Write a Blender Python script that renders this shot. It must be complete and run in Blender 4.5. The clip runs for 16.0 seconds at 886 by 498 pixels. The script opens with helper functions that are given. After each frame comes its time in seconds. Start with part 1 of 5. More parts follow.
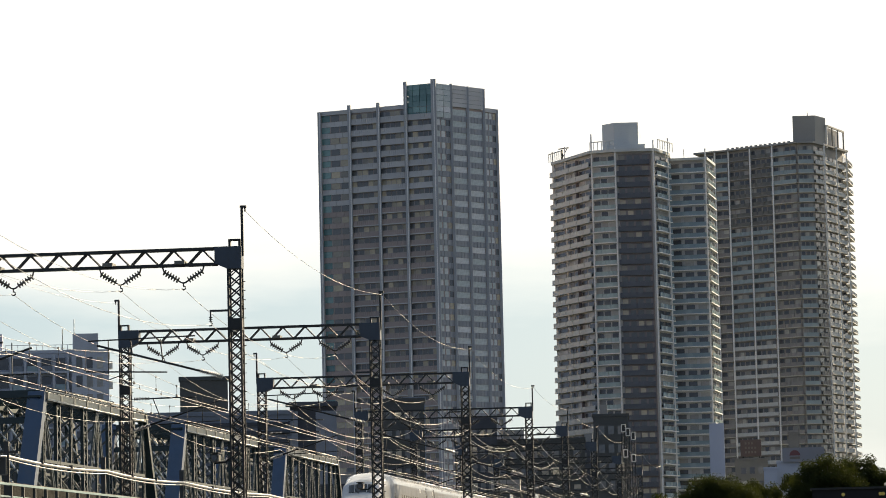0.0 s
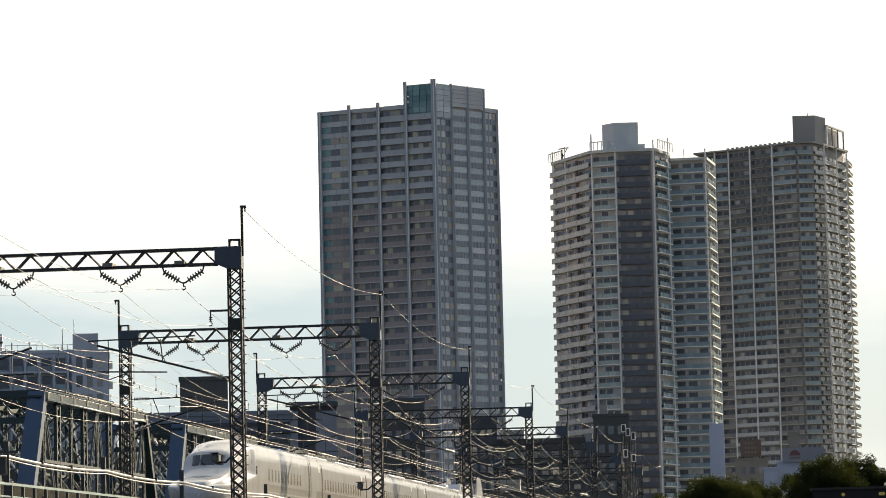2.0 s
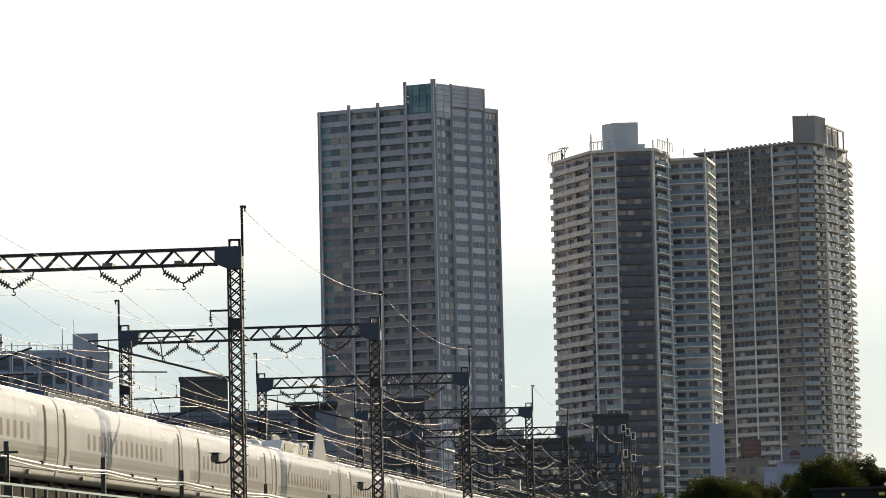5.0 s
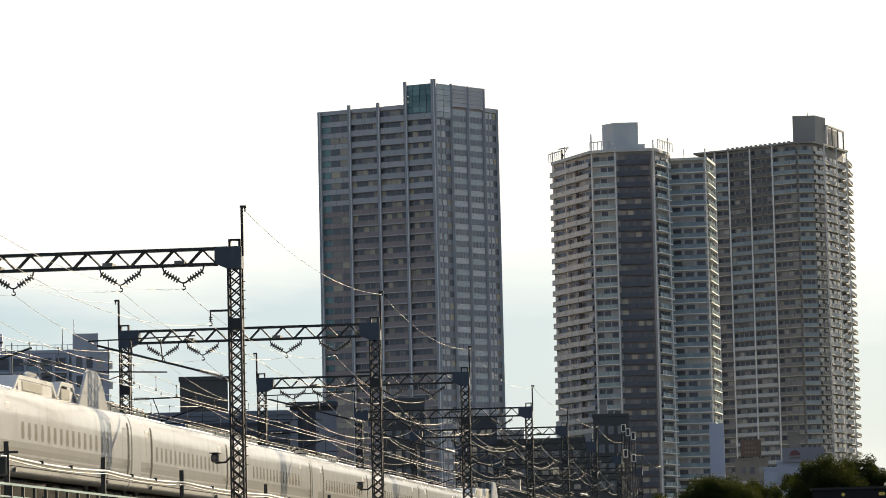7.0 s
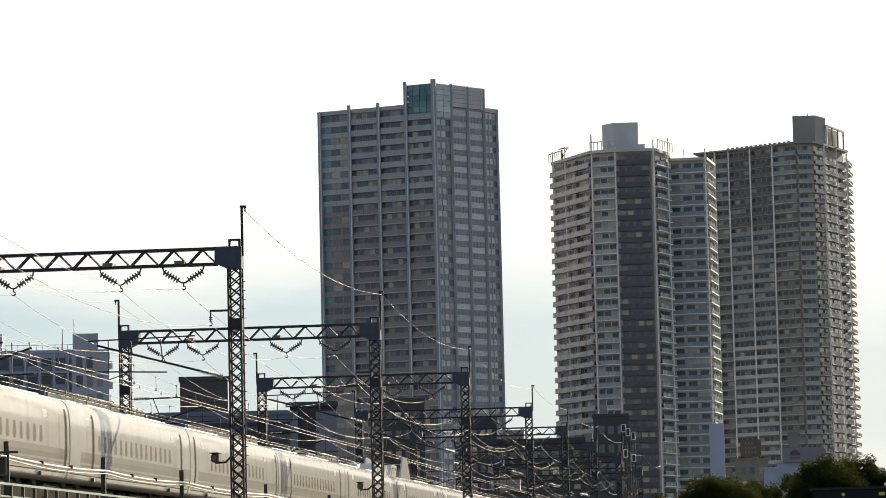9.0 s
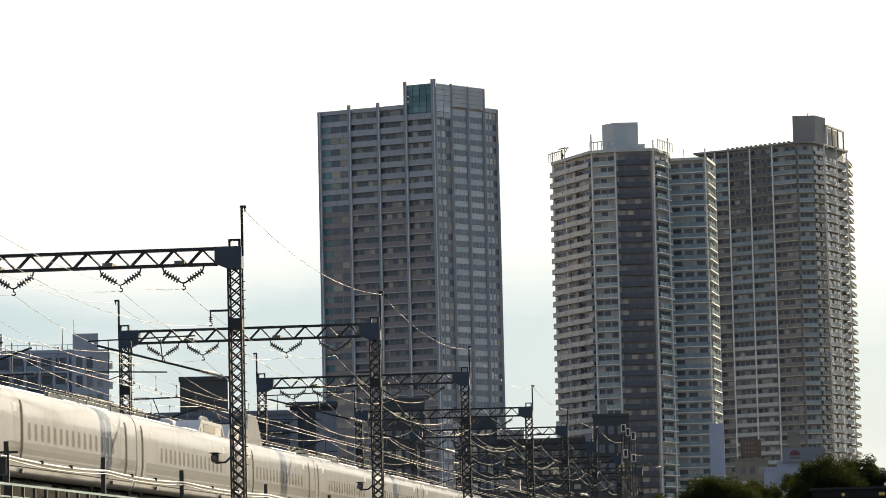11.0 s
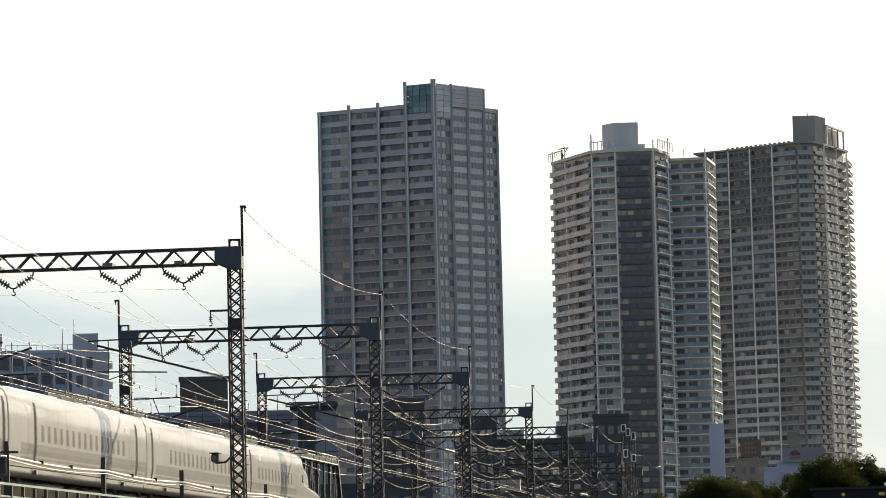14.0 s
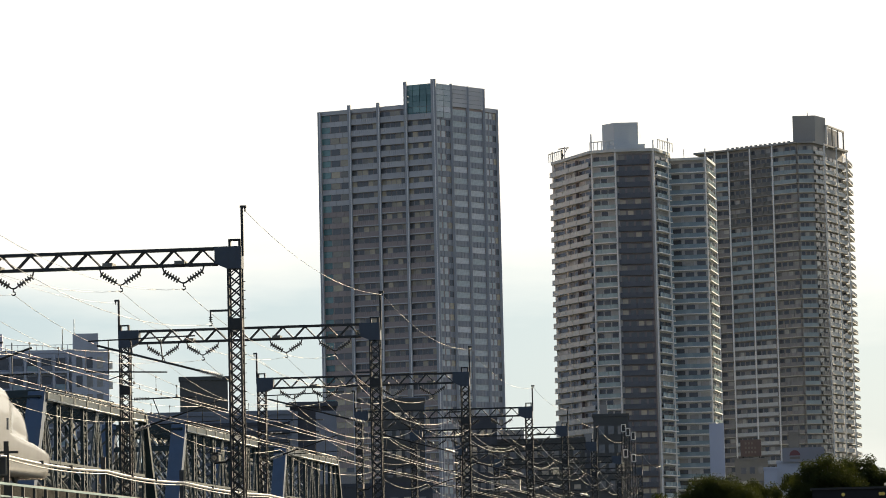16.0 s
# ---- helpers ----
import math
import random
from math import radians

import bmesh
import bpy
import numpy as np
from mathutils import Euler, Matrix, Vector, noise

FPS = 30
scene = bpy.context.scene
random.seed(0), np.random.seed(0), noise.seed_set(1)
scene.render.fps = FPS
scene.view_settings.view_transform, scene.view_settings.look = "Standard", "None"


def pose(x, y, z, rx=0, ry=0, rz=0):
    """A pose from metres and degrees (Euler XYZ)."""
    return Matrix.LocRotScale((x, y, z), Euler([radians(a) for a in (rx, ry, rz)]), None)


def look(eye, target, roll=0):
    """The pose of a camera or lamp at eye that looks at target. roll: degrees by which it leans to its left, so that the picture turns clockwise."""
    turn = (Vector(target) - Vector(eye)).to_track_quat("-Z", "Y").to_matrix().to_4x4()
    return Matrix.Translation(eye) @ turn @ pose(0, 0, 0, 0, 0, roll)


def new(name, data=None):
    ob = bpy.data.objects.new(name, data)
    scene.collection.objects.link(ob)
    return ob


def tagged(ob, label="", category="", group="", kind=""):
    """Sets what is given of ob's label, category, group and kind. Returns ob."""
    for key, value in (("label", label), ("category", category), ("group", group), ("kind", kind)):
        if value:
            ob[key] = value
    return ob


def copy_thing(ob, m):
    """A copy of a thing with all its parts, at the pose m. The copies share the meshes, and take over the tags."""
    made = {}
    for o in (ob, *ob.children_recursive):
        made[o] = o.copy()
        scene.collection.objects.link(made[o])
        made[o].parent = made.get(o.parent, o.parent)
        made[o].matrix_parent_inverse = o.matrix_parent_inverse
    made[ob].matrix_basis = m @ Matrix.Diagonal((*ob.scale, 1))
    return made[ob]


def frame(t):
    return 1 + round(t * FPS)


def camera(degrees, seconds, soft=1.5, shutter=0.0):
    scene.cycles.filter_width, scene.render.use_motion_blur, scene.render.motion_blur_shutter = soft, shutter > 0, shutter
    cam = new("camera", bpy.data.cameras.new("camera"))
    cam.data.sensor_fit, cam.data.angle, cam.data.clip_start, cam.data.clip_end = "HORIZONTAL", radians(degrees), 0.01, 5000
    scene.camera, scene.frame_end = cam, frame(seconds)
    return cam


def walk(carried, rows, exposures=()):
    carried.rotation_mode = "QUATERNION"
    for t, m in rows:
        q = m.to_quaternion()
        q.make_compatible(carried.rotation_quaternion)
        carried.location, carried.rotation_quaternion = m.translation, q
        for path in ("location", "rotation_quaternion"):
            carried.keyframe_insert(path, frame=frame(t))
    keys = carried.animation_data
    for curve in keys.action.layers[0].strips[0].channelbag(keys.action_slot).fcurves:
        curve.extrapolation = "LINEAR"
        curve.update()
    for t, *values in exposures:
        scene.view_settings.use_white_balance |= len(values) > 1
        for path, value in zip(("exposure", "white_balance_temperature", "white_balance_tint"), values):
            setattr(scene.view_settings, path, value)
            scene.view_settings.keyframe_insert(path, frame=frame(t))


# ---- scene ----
# Camera: a long lens on a tripod, standing still on the river bank.
cam = camera(2 * math.degrees(math.atan(784 / 6100)), 16.0, soft=0.9, shutter=0.22)
EYE = (0.0, 0.0, 1.6)
stand = look(EYE, (-11.4551, 100.0, 11.5432), -1.33)
walk(cam, [(0.0, stand), (16.0, stand)])

# ---- world, sun, exposure ----
SUN_AZ = 24.0      # degrees from the track's direction (+Y) towards +X
SUN_EL = 22.0
world = bpy.data.worlds.new("sky")
scene.world = world
world.use_nodes = True
wn, wl = world.node_tree.nodes, world.node_tree.links
wn.clear()
sky = wn.new("ShaderNodeTexSky")
sky.sky_type, sky.sun_disc = "NISHITA", False
sky.sun_elevation, sky.sun_rotation = radians(SUN_EL), radians(SUN_AZ)
sky.air_density, sky.dust_density, sky.ozone_density = 1.0, 2.0, 1.0
coord = wn.new("ShaderNodeTexCoord")
mapping = wn.new("ShaderNodeMapping")
mapping.inputs["Scale"].default_value = (5.0, 5.0, 22.0)
mapping.inputs["Location"].default_value = (0.35, 0.1, 0.2)
cloud_noise = wn.new("ShaderNodeTexNoise")
cloud_noise.inputs["Scale"].default_value = 1.0
cloud_noise.inputs["Detail"].default_value = 7.0
cloud_noise.inputs["Roughness"].default_value = 0.52
sep = wn.new("ShaderNodeSeparateXYZ")
height = wn.new("ShaderNodeMapRange")
height.inputs["From Min"].default_value, height.inputs["From Max"].default_value = 0.080, 0.108
height.inputs["To Min"].default_value, height.inputs["To Max"].default_value = 0.0, 0.42
add = wn.new("ShaderNodeMath")
add.operation = "ADD"
cover = wn.new("ShaderNodeValToRGB")
cover.color_ramp.elements[0].position, cover.color_ramp.elements[0].color = 0.50, (0, 0, 0, 1)
cover.color_ramp.elements[1].position, cover.color_ramp.elements[1].color = 0.80, (1, 1, 1, 1)
gain = wn.new("ShaderNodeVectorMath")
gain.operation = "SCALE"
gain.inputs["Scale"].default_value = 0.073
mix = wn.new("ShaderNodeMix")
mix.data_type = "RGBA"
haze = wn.new("ShaderNodeMix")
haze.data_type = "RGBA"
haze.inputs["Factor"].default_value = 0.85
haze.inputs["B"].default_value = (0.297, 0.374, 0.407, 1)
mix.inputs["B"].default_value = (0.645, 0.62, 0.56, 1)
# cloud and haze are bright towards the sun and dim away from it
facing = wn.new("ShaderNodeVectorMath")
facing.operation = "DOT_PRODUCT"
facing.inputs[1].default_value = (math.sin(radians(SUN_AZ)) * math.cos(radians(SUN_EL)), math.cos(radians(SUN_AZ)) * math.cos(radians(SUN_EL)), math.sin(radians(SUN_EL)))
glow = wn.new("ShaderNodeMapRange")
glow.interpolation_type = "SMOOTHSTEP"
glow.inputs["From Min"].default_value, glow.inputs["From Max"].default_value = 0.66, 0.765
glow.inputs["To Min"].default_value, glow.inputs["To Max"].default_value = 0.0, 1.0
dim = wn.new("ShaderNodeMix")
dim.data_type = "RGBA"
dim.inputs["A"].default_value = (0.146, 0.187, 0.254, 1)
back = wn.new("ShaderNodeBackground")
back.inputs["Strength"].default_value = 1.0
out = wn.new("ShaderNodeOutputWorld")
wl.new(coord.outputs["Generated"], mapping.inputs["Vector"])
wl.new(mapping.outputs["Vector"], cloud_noise.inputs["Vector"])
wl.new(coord.outputs["Generated"], sep.inputs["Vector"])
wl.new(sep.outputs["Z"], height.inputs["Value"])
wl.new(cloud_noise.outputs["Fac"], add.inputs[0])
wl.new(height.outputs["Result"], add.inputs[1])
wl.new(add.outputs[0], cover.inputs["Fac"])
wl.new(sky.outputs["Color"], gain.inputs[0])
wl.new(gain.outputs["Vector"], haze.inputs["A"])
wl.new(haze.outputs["Result"], mix.inputs["A"])
wl.new(cover.outputs["Color"], mix.inputs["Factor"])
wl.new(coord.outputs["Generated"], facing.inputs[0])
wl.new(facing.outputs["Value"], glow.inputs["Value"])
wl.new(glow.outputs["Result"], dim.inputs["Factor"])
wl.new(mix.outputs["Result"], dim.inputs["B"])
wl.new(dim.outputs["Result"], back.inputs["Color"])
wl.new(back.outputs["Background"], out.inputs["Surface"])

sun_data = bpy.data.lights.new("sun", "SUN")
sun_data.energy, sun_data.angle, sun_data.color = 5.0, radians(0.5), (1.0, 0.83, 0.57)
sun = new("sun", sun_data)
saz, sel = radians(SUN_AZ), radians(SUN_EL)
toward = Vector((math.sin(saz) * math.cos(sel), math.cos(saz) * math.cos(sel), math.sin(sel)))
sun.matrix_world = Matrix.Translation((60, 60, 300)) @ (-toward).to_track_quat("-Z", "Y").to_matrix().to_4x4()
scene.view_settings.exposure = 0.9


# ---- materials ----
def material(name, colour, rough=0.6, metal=0.0, vary=0.15, scale=1.0, stain=0.0, stain_colour=(0.1, 0.08, 0.06), bump=0.0,
             coat=0.0, shift=0.0, detail=40.0, spec=0.5):
    """A surface with variation at two scales: broad patches (scale per metre) and fine grain; stains and bump where asked."""
    m = bpy.data.materials.new(name)
    m.use_nodes = True
    n, l = m.node_tree.nodes, m.node_tree.links
    p = n["Principled BSDF"]
    p.inputs["Metallic"].default_value = metal
    p.inputs["Specular IOR Level"].default_value = spec
    p.inputs["Coat Weight"].default_value = coat
    tc = n.new("ShaderNodeTexCoord")
    broad, fine = n.new("ShaderNodeTexNoise"), n.new("ShaderNodeTexNoise")
    broad.inputs["Scale"].default_value, broad.inputs["Detail"].default_value = scale, 5
    fine.inputs["Scale"].default_value, fine.inputs["Detail"].default_value = scale * detail, 3
    l.new(tc.outputs["Object"], broad.inputs["Vector"])
    l.new(tc.outputs["Object"], fine.inputs["Vector"])
    both = n.new("ShaderNodeMath")
    both.operation = "ADD"
    l.new(broad.outputs["Fac"], both.inputs[0])
    l.new(fine.outputs["Fac"], both.inputs[1])
    level = both.outputs[0]
    if shift:
        info = n.new("ShaderNodeObjectInfo")
        some = n.new("ShaderNodeMath")
        some.operation = "MULTIPLY_ADD"
        some.inputs[1].default_value = shift
        l.new(info.outputs["Random"], some.inputs[0])
        l.new(level, some.inputs[2])
        level = some.outputs[0]
    tone = n.new("ShaderNodeMapRange")
    tone.inputs["From Min"].default_value, tone.inputs["From Max"].default_value = 0.6, 1.4 + shift
    tone.inputs["To Min"].default_value, tone.inputs["To Max"].default_value = 1 - vary, 1 + vary
    l.new(level, tone.inputs["Value"])
    mul = n.new("ShaderNodeVectorMath")
    mul.operation = "SCALE"
    mul.inputs[0].default_value = colour
    l.new(tone.outputs["Result"], mul.inputs["Scale"])
    colour_out = mul.outputs["Vector"]
    if stain:
        streak_map, streak = n.new("ShaderNodeMapping"), n.new("ShaderNodeTexNoise")
        streak_map.inputs["Scale"].default_value = (3 * scale, 3 * scale, 0.35 * scale)
        streak.inputs["Scale"].default_value, streak.inputs["Detail"].default_value = 1.0, 6
        ramp = n.new("ShaderNodeMapRange")
        ramp.inputs["From Min"].default_value, ramp.inputs["From Max"].default_value = 0.52, 0.72
        ramp.inputs["To Max"].default_value = stain
        dirt = n.new("ShaderNodeMix")
        dirt.data_type = "RGBA"
        dirt.inputs["B"].default_value = (*stain_colour, 1)
        l.new(tc.outputs["Object"], streak_map.inputs["Vector"])
        l.new(streak_map.outputs["Vector"], streak.inputs["Vector"])
        l.new(streak.outputs["Fac"], ramp.inputs["Value"])
        l.new(ramp.outputs["Result"], dirt.inputs["Factor"])
        l.new(colour_out, dirt.inputs["A"])
        colour_out = dirt.outputs["Result"]
    l.new(colour_out, p.inputs["Base Color"])
    gloss = n.new("ShaderNodeMapRange")
    gloss.inputs["To Min"].default_value, gloss.inputs["To Max"].default_value = max(rough - 0.08, 0.02), min(rough + 0.08, 1)
    l.new(broad.outputs["Fac"], gloss.inputs["Value"])
    l.new(gloss.outputs["Result"], p.inputs["Roughness"])
    if bump:
        b = n.new("ShaderNodeBump")
        b.inputs["Strength"].default_value, b.inputs["Distance"].default_value = 0.6, bump
        l.new(fine.outputs["Fac"], b.inputs["Height"])
        l.new(b.outputs["Normal"], p.inputs["Normal"])
    return m


def window_glass(name, dark, light, rough=0.08, share=0.5):
    """Panes before rooms: each pane darker or lighter (curtains, painted room light) by its own chance."""
    m = bpy.data.materials.new(name)
    m.use_nodes = True
    n, l = m.node_tree.nodes, m.node_tree.links
    p = n["Principled BSDF"]
    info, ramp = n.new("ShaderNodeObjectInfo"), n.new("ShaderNodeValToRGB")
    ramp.color_ramp.elements[0].color, ramp.color_ramp.elements[1].color = (*dark, 1), (*light, 1)
    ramp.color_ramp.elements[0].position, ramp.color_ramp.elements[1].position = share, 1.0
    l.new(info.outputs["Random"], ramp.inputs["Fac"])
    tc, no = n.new("ShaderNodeTexCoord"), n.new("ShaderNodeTexNoise")
    no.inputs["Scale"].default_value = 1.3
    l.new(tc.outputs["Object"], no.inputs["Vector"])
    mul = n.new("ShaderNodeMix")
    mul.data_type, mul.blend_type = "RGBA", "MULTIPLY"
    mul.inputs["Factor"].default_value = 0.5
    l.new(ramp.outputs["Color"], mul.inputs["A"])
    l.new(no.outputs["Fac"], mul.inputs["B"])
    l.new(mul.outputs["Result"], p.inputs["Base Color"])
    p.inputs["Roughness"].default_value = rough
    p.inputs["Specular IOR Level"].default_value = 0.7
    return m


M = {}
M["earth"] = material("town_ground", (0.10, 0.105, 0.08), 0.95, vary=0.5, scale=0.05, bump=0.05, spec=0.05)
M["water"] = material("river_water", (0.03, 0.05, 0.05), 0.12, vary=0.3, scale=0.1, bump=0.03)
M["steel_dark"] = material("painted_gantry_steel", (0.011, 0.014, 0.016), 0.55, vary=0.35, scale=0.8, stain=0.5, stain_colour=(0.045, 0.028, 0.018))
M["gusset"] = material("painted_gusset_plate", (0.036, 0.052, 0.077), 0.5, vary=0.25, scale=1.2, stain=0.4, stain_colour=(0.03, 0.03, 0.03))
M["insulator"] = material("glazed_insulator", (0.060, 0.055, 0.050), 0.14, vary=0.2, scale=5, spec=0.9)
M["insulator_grey"] = material("grey_insulator", (0.32, 0.32, 0.31), 0.35, vary=0.2, scale=5)
M["wire"] = material("drawn_wire", (0.20, 0.195, 0.19), 0.38, metal=1.0, vary=0.2, scale=0.6)
M["wire_dark"] = material("tarnished_wire", (0.16, 0.14, 0.12), 0.45, metal=0.8, vary=0.2, scale=0.6)
M["truss_blue"] = material("blue_bridge_paint", (0.038, 0.074, 0.135), 0.5, vary=0.14, scale=0.5, stain=0.35, stain_colour=(0.10, 0.11, 0.12))
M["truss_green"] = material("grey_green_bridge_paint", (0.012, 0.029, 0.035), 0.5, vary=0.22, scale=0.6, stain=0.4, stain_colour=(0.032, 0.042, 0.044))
# pale steel: sunlight on braces and chord flanges is put into the colour
M["sunlit_steel"] = material("pale_brace_paint", (0.66, 0.65, 0.62), 0.26, metal=0.7, vary=0.15, scale=1.0)
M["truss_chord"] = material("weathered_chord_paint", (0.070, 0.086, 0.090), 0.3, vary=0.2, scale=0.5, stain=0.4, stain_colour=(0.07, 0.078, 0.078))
M["concrete"] = material("weathered_concrete", (0.33, 0.32, 0.30), 0.85, vary=0.22, scale=0.3, stain=0.6, stain_colour=(0.12, 0.11, 0.10), bump=0.01)
M["walk_grey"] = material("grimy_walkway_concrete", (0.12, 0.125, 0.12), 0.85, vary=0.3, scale=0.4, stain=0.5, stain_colour=(0.05, 0.048, 0.045), bump=0.01)
M["ballast"] = material("track_ballast", (0.018, 0.017, 0.014), 0.95, vary=0.6, scale=1.5, bump=0.05, spec=0.03)
M["rail"] = material("rail_steel", (0.30, 0.25, 0.21), 0.4, metal=0.8, vary=0.3, scale=1)
M["train_white"] = material("train_white_paint", (0.50, 0.495, 0.485), 0.09, vary=0.06, scale=0.5, detail=4, bump=0.011, stain=0.30, stain_colour=(0.27, 0.25, 0.22), spec=0.5)
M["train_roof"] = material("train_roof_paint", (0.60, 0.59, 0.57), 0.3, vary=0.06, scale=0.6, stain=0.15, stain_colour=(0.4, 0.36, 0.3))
# blue livery bands in beige-grey: warm sky glare is put into the colour
M["train_blue"] = material("train_blue_band", (0.37, 0.36, 0.335), 0.12, vary=0.05, scale=1, spec=0.5)
M["train_gap"] = material("rubber_gap", (0.012, 0.012, 0.012), 0.9, spec=0.1, vary=0.2, scale=2)
M["train_under"] = material("underframe_grey", (0.13, 0.13, 0.115), 0.6, vary=0.3, scale=1)
# light brown base colour stands in for glare reflected by the windows
M["train_glass"] = material("train_window_glass", (0.30, 0.275, 0.23), 0.08, vary=0.1, scale=1, spec=0.8)
M["screen_glass"] = material("windscreen_glass", (0.014, 0.017, 0.018), 0.04, vary=0.1, scale=1, spec=0.9)
M["lamp_glass"] = material("headlamp_glass", (0.6, 0.6, 0.58), 0.05, vary=0.05, scale=2, spec=0.9)
M["cable_white"] = material("cable_sheath", (0.50, 0.48, 0.45), 0.35, vary=0.15, scale=1.0)
M["camera_grey"] = material("weathered_grey_housing", (0.10, 0.10, 0.095), 0.5, vary=0.2, scale=3)
M["post_dark"] = material("dark_post", (0.035, 0.037, 0.036), 0.6, vary=0.3, scale=2)
M["handrail"] = material("galvanised_rail", (0.25, 0.34, 0.35), 0.45, metal=0.5, vary=0.2, scale=1)
# towers
M["t1_wall"] = material("brown_tile_cladding", (0.335, 0.281, 0.268), 0.65, vary=0.18, scale=0.08, shift=0.3)
M["t1_panel"] = material("grey_balcony_panel", (0.456, 0.456, 0.469), 0.55, vary=0.15, scale=0.2, shift=0.5)
M["t1_col"] = material("blue_grey_pilaster", (0.335, 0.348, 0.375), 0.5, vary=0.12, scale=0.1)
M["t1_spandrel"] = material("dark_grey_spandrel", (0.275, 0.288, 0.315), 0.55, vary=0.15, scale=0.2, shift=0.3)
# the warm end of the range colours some panes like lit rooms
M["t1_glass"] = window_glass("tower_glass", (0.161, 0.168, 0.174), (0.737, 0.630, 0.442), share=0.55)
M["t1_teal"] = window_glass("teal_tower_glass", (0.114, 0.234, 0.241), (0.268, 0.442, 0.436), share=0.3)
# near-white base colour stands in for the sky mirrored in these panes
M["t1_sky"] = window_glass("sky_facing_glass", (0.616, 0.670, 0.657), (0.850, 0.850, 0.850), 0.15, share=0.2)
M["t2_wall"] = material("beige_tile_wall", (0.44, 0.435, 0.435), 0.7, vary=0.15, scale=0.1, shift=0.3)
M["t2_dark"] = material("dark_brown_tile_wall", (0.208, 0.181, 0.184), 0.6, vary=0.15, scale=0.1, shift=0.3)
M["t2_panel"] = material("blue_green_balcony_glass", (0.221, 0.297, 0.335), 0.25, vary=0.2, scale=0.3, shift=0.4)
M["t2_navy"] = material("navy_balcony_panel", (0.080, 0.088, 0.107), 0.4, vary=0.2, scale=0.3, shift=0.3)
M["t2_white"] = material("off_white_balcony_panel", (0.482, 0.496, 0.482), 0.6, vary=0.12, scale=0.2, shift=0.2)
M["t2_pale"] = material("pale_green_balcony_glass", (0.335, 0.415, 0.415), 0.25, vary=0.2, scale=0.3, shift=0.4)
M["parapet_black"] = material("black_roof_parapet", (0.016, 0.016, 0.019), 0.8, vary=0.3, scale=2, spec=0.2)
M["t2_col"] = material("pale_column", (0.737, 0.724, 0.710), 0.6, vary=0.1, scale=0.1)
M["t3_wall"] = material("brown_grey_tile_wall", (0.27, 0.255, 0.24), 0.7, vary=0.16, scale=0.1, shift=0.3)
M["t3_slab"] = material("tan_slab_edge", (0.46, 0.43, 0.38), 0.7, vary=0.12, scale=0.2)
M["t3_panel"] = material("grey_blue_balcony_glass", (0.268, 0.328, 0.342), 0.3, vary=0.2, scale=0.2, shift=0.5)
M["t3_brown"] = material("brown_balcony_panel", (0.235, 0.22, 0.205), 0.5, vary=0.2, scale=0.2, shift=0.4)
M["t3_mesh"] = material("dark_bronze_screen", (0.145, 0.14, 0.125), 0.5, vary=0.25, scale=0.3, shift=0.4)
M["t3_pale"] = material("pale_balcony_panel", (0.509, 0.516, 0.503), 0.55, vary=0.12, scale=0.2, shift=0.3)
M["plant_room"] = material("grey_plant_room_panel", (0.469, 0.496, 0.503), 0.6, vary=0.1, scale=0.1)
M["plant_dark"] = material("dark_plant_room_panel", (0.255, 0.248, 0.234), 0.6, vary=0.12, scale=0.1)
M["room"] = window_glass("apartment_glass", (0.09, 0.094, 0.102), (0.60, 0.57, 0.51), share=0.62)
M["apt"] = material("white_rendered_wall", (0.402, 0.429, 0.496), 0.7, vary=0.1, scale=0.1, stain=0.3, stain_colour=(0.28, 0.29, 0.31))
M["cube"] = material("dark_sheet_cladding", (0.050, 0.055, 0.056), 0.6, vary=0.15, scale=0.3)
M["navy_wall"] = material("dark_navy_cladding", (0.034, 0.041, 0.056), 0.5, vary=0.15, scale=0.3)
M["grey_wall"] = material("blue_grey_panel", (0.155, 0.18, 0.225), 0.6, vary=0.08, scale=0.1)
M["white_panel"] = material("pale_blue_hoarding", (0.396, 0.426, 0.516), 0.5, vary=0.06, scale=0.1)
M["brown_sign"] = material("brown_sign_board", (0.090, 0.062, 0.054), 0.6, vary=0.1, scale=0.2)
M["sign_grey"] = material("grey_sign_board", (0.228, 0.228, 0.252), 0.6, vary=0.06, scale=0.2)
M["red"] = material("red_sign_paint", (0.156, 0.054, 0.058), 0.5, vary=0.08, scale=1)
M["pale_mark"] = material("pale_sign_paint", (0.744, 0.720, 0.672), 0.5, vary=0.08, scale=1)
M["yellow"] = material("yellow_sign_paint", (0.75, 0.55, 0.12), 0.5, vary=0.08, scale=1)
M["bark"] = material("bark", (0.07, 0.05, 0.035), 0.9, vary=0.4, scale=3, bump=0.02)
M["leaf"] = material("broad_leaf", (0.018, 0.027, 0.006), 0.75, vary=0.45, scale=0.4, detail=12, spec=0.15)
ln_, ll_ = M["leaf"].node_tree.nodes, M["leaf"].node_tree.links
see_through, both_ways = ln_.new("ShaderNodeBsdfTranslucent"), ln_.new("ShaderNodeMixShader")
see_through.inputs["Color"].default_value = (0.040, 0.048, 0.007, 1)
both_ways.inputs["Fac"].default_value = 0.35
ll_.new(ln_["Principled BSDF"].outputs["BSDF"], both_ways.inputs[1])
ll_.new(see_through.outputs["BSDF"], both_ways.inputs[2])
ll_.new(both_ways.outputs["Shader"], ln_["Material Output"].inputs["Surface"])
M["faint_mark"] = material("faded_sign_paint", (0.168, 0.138, 0.114), 0.6, vary=0.1, scale=1)


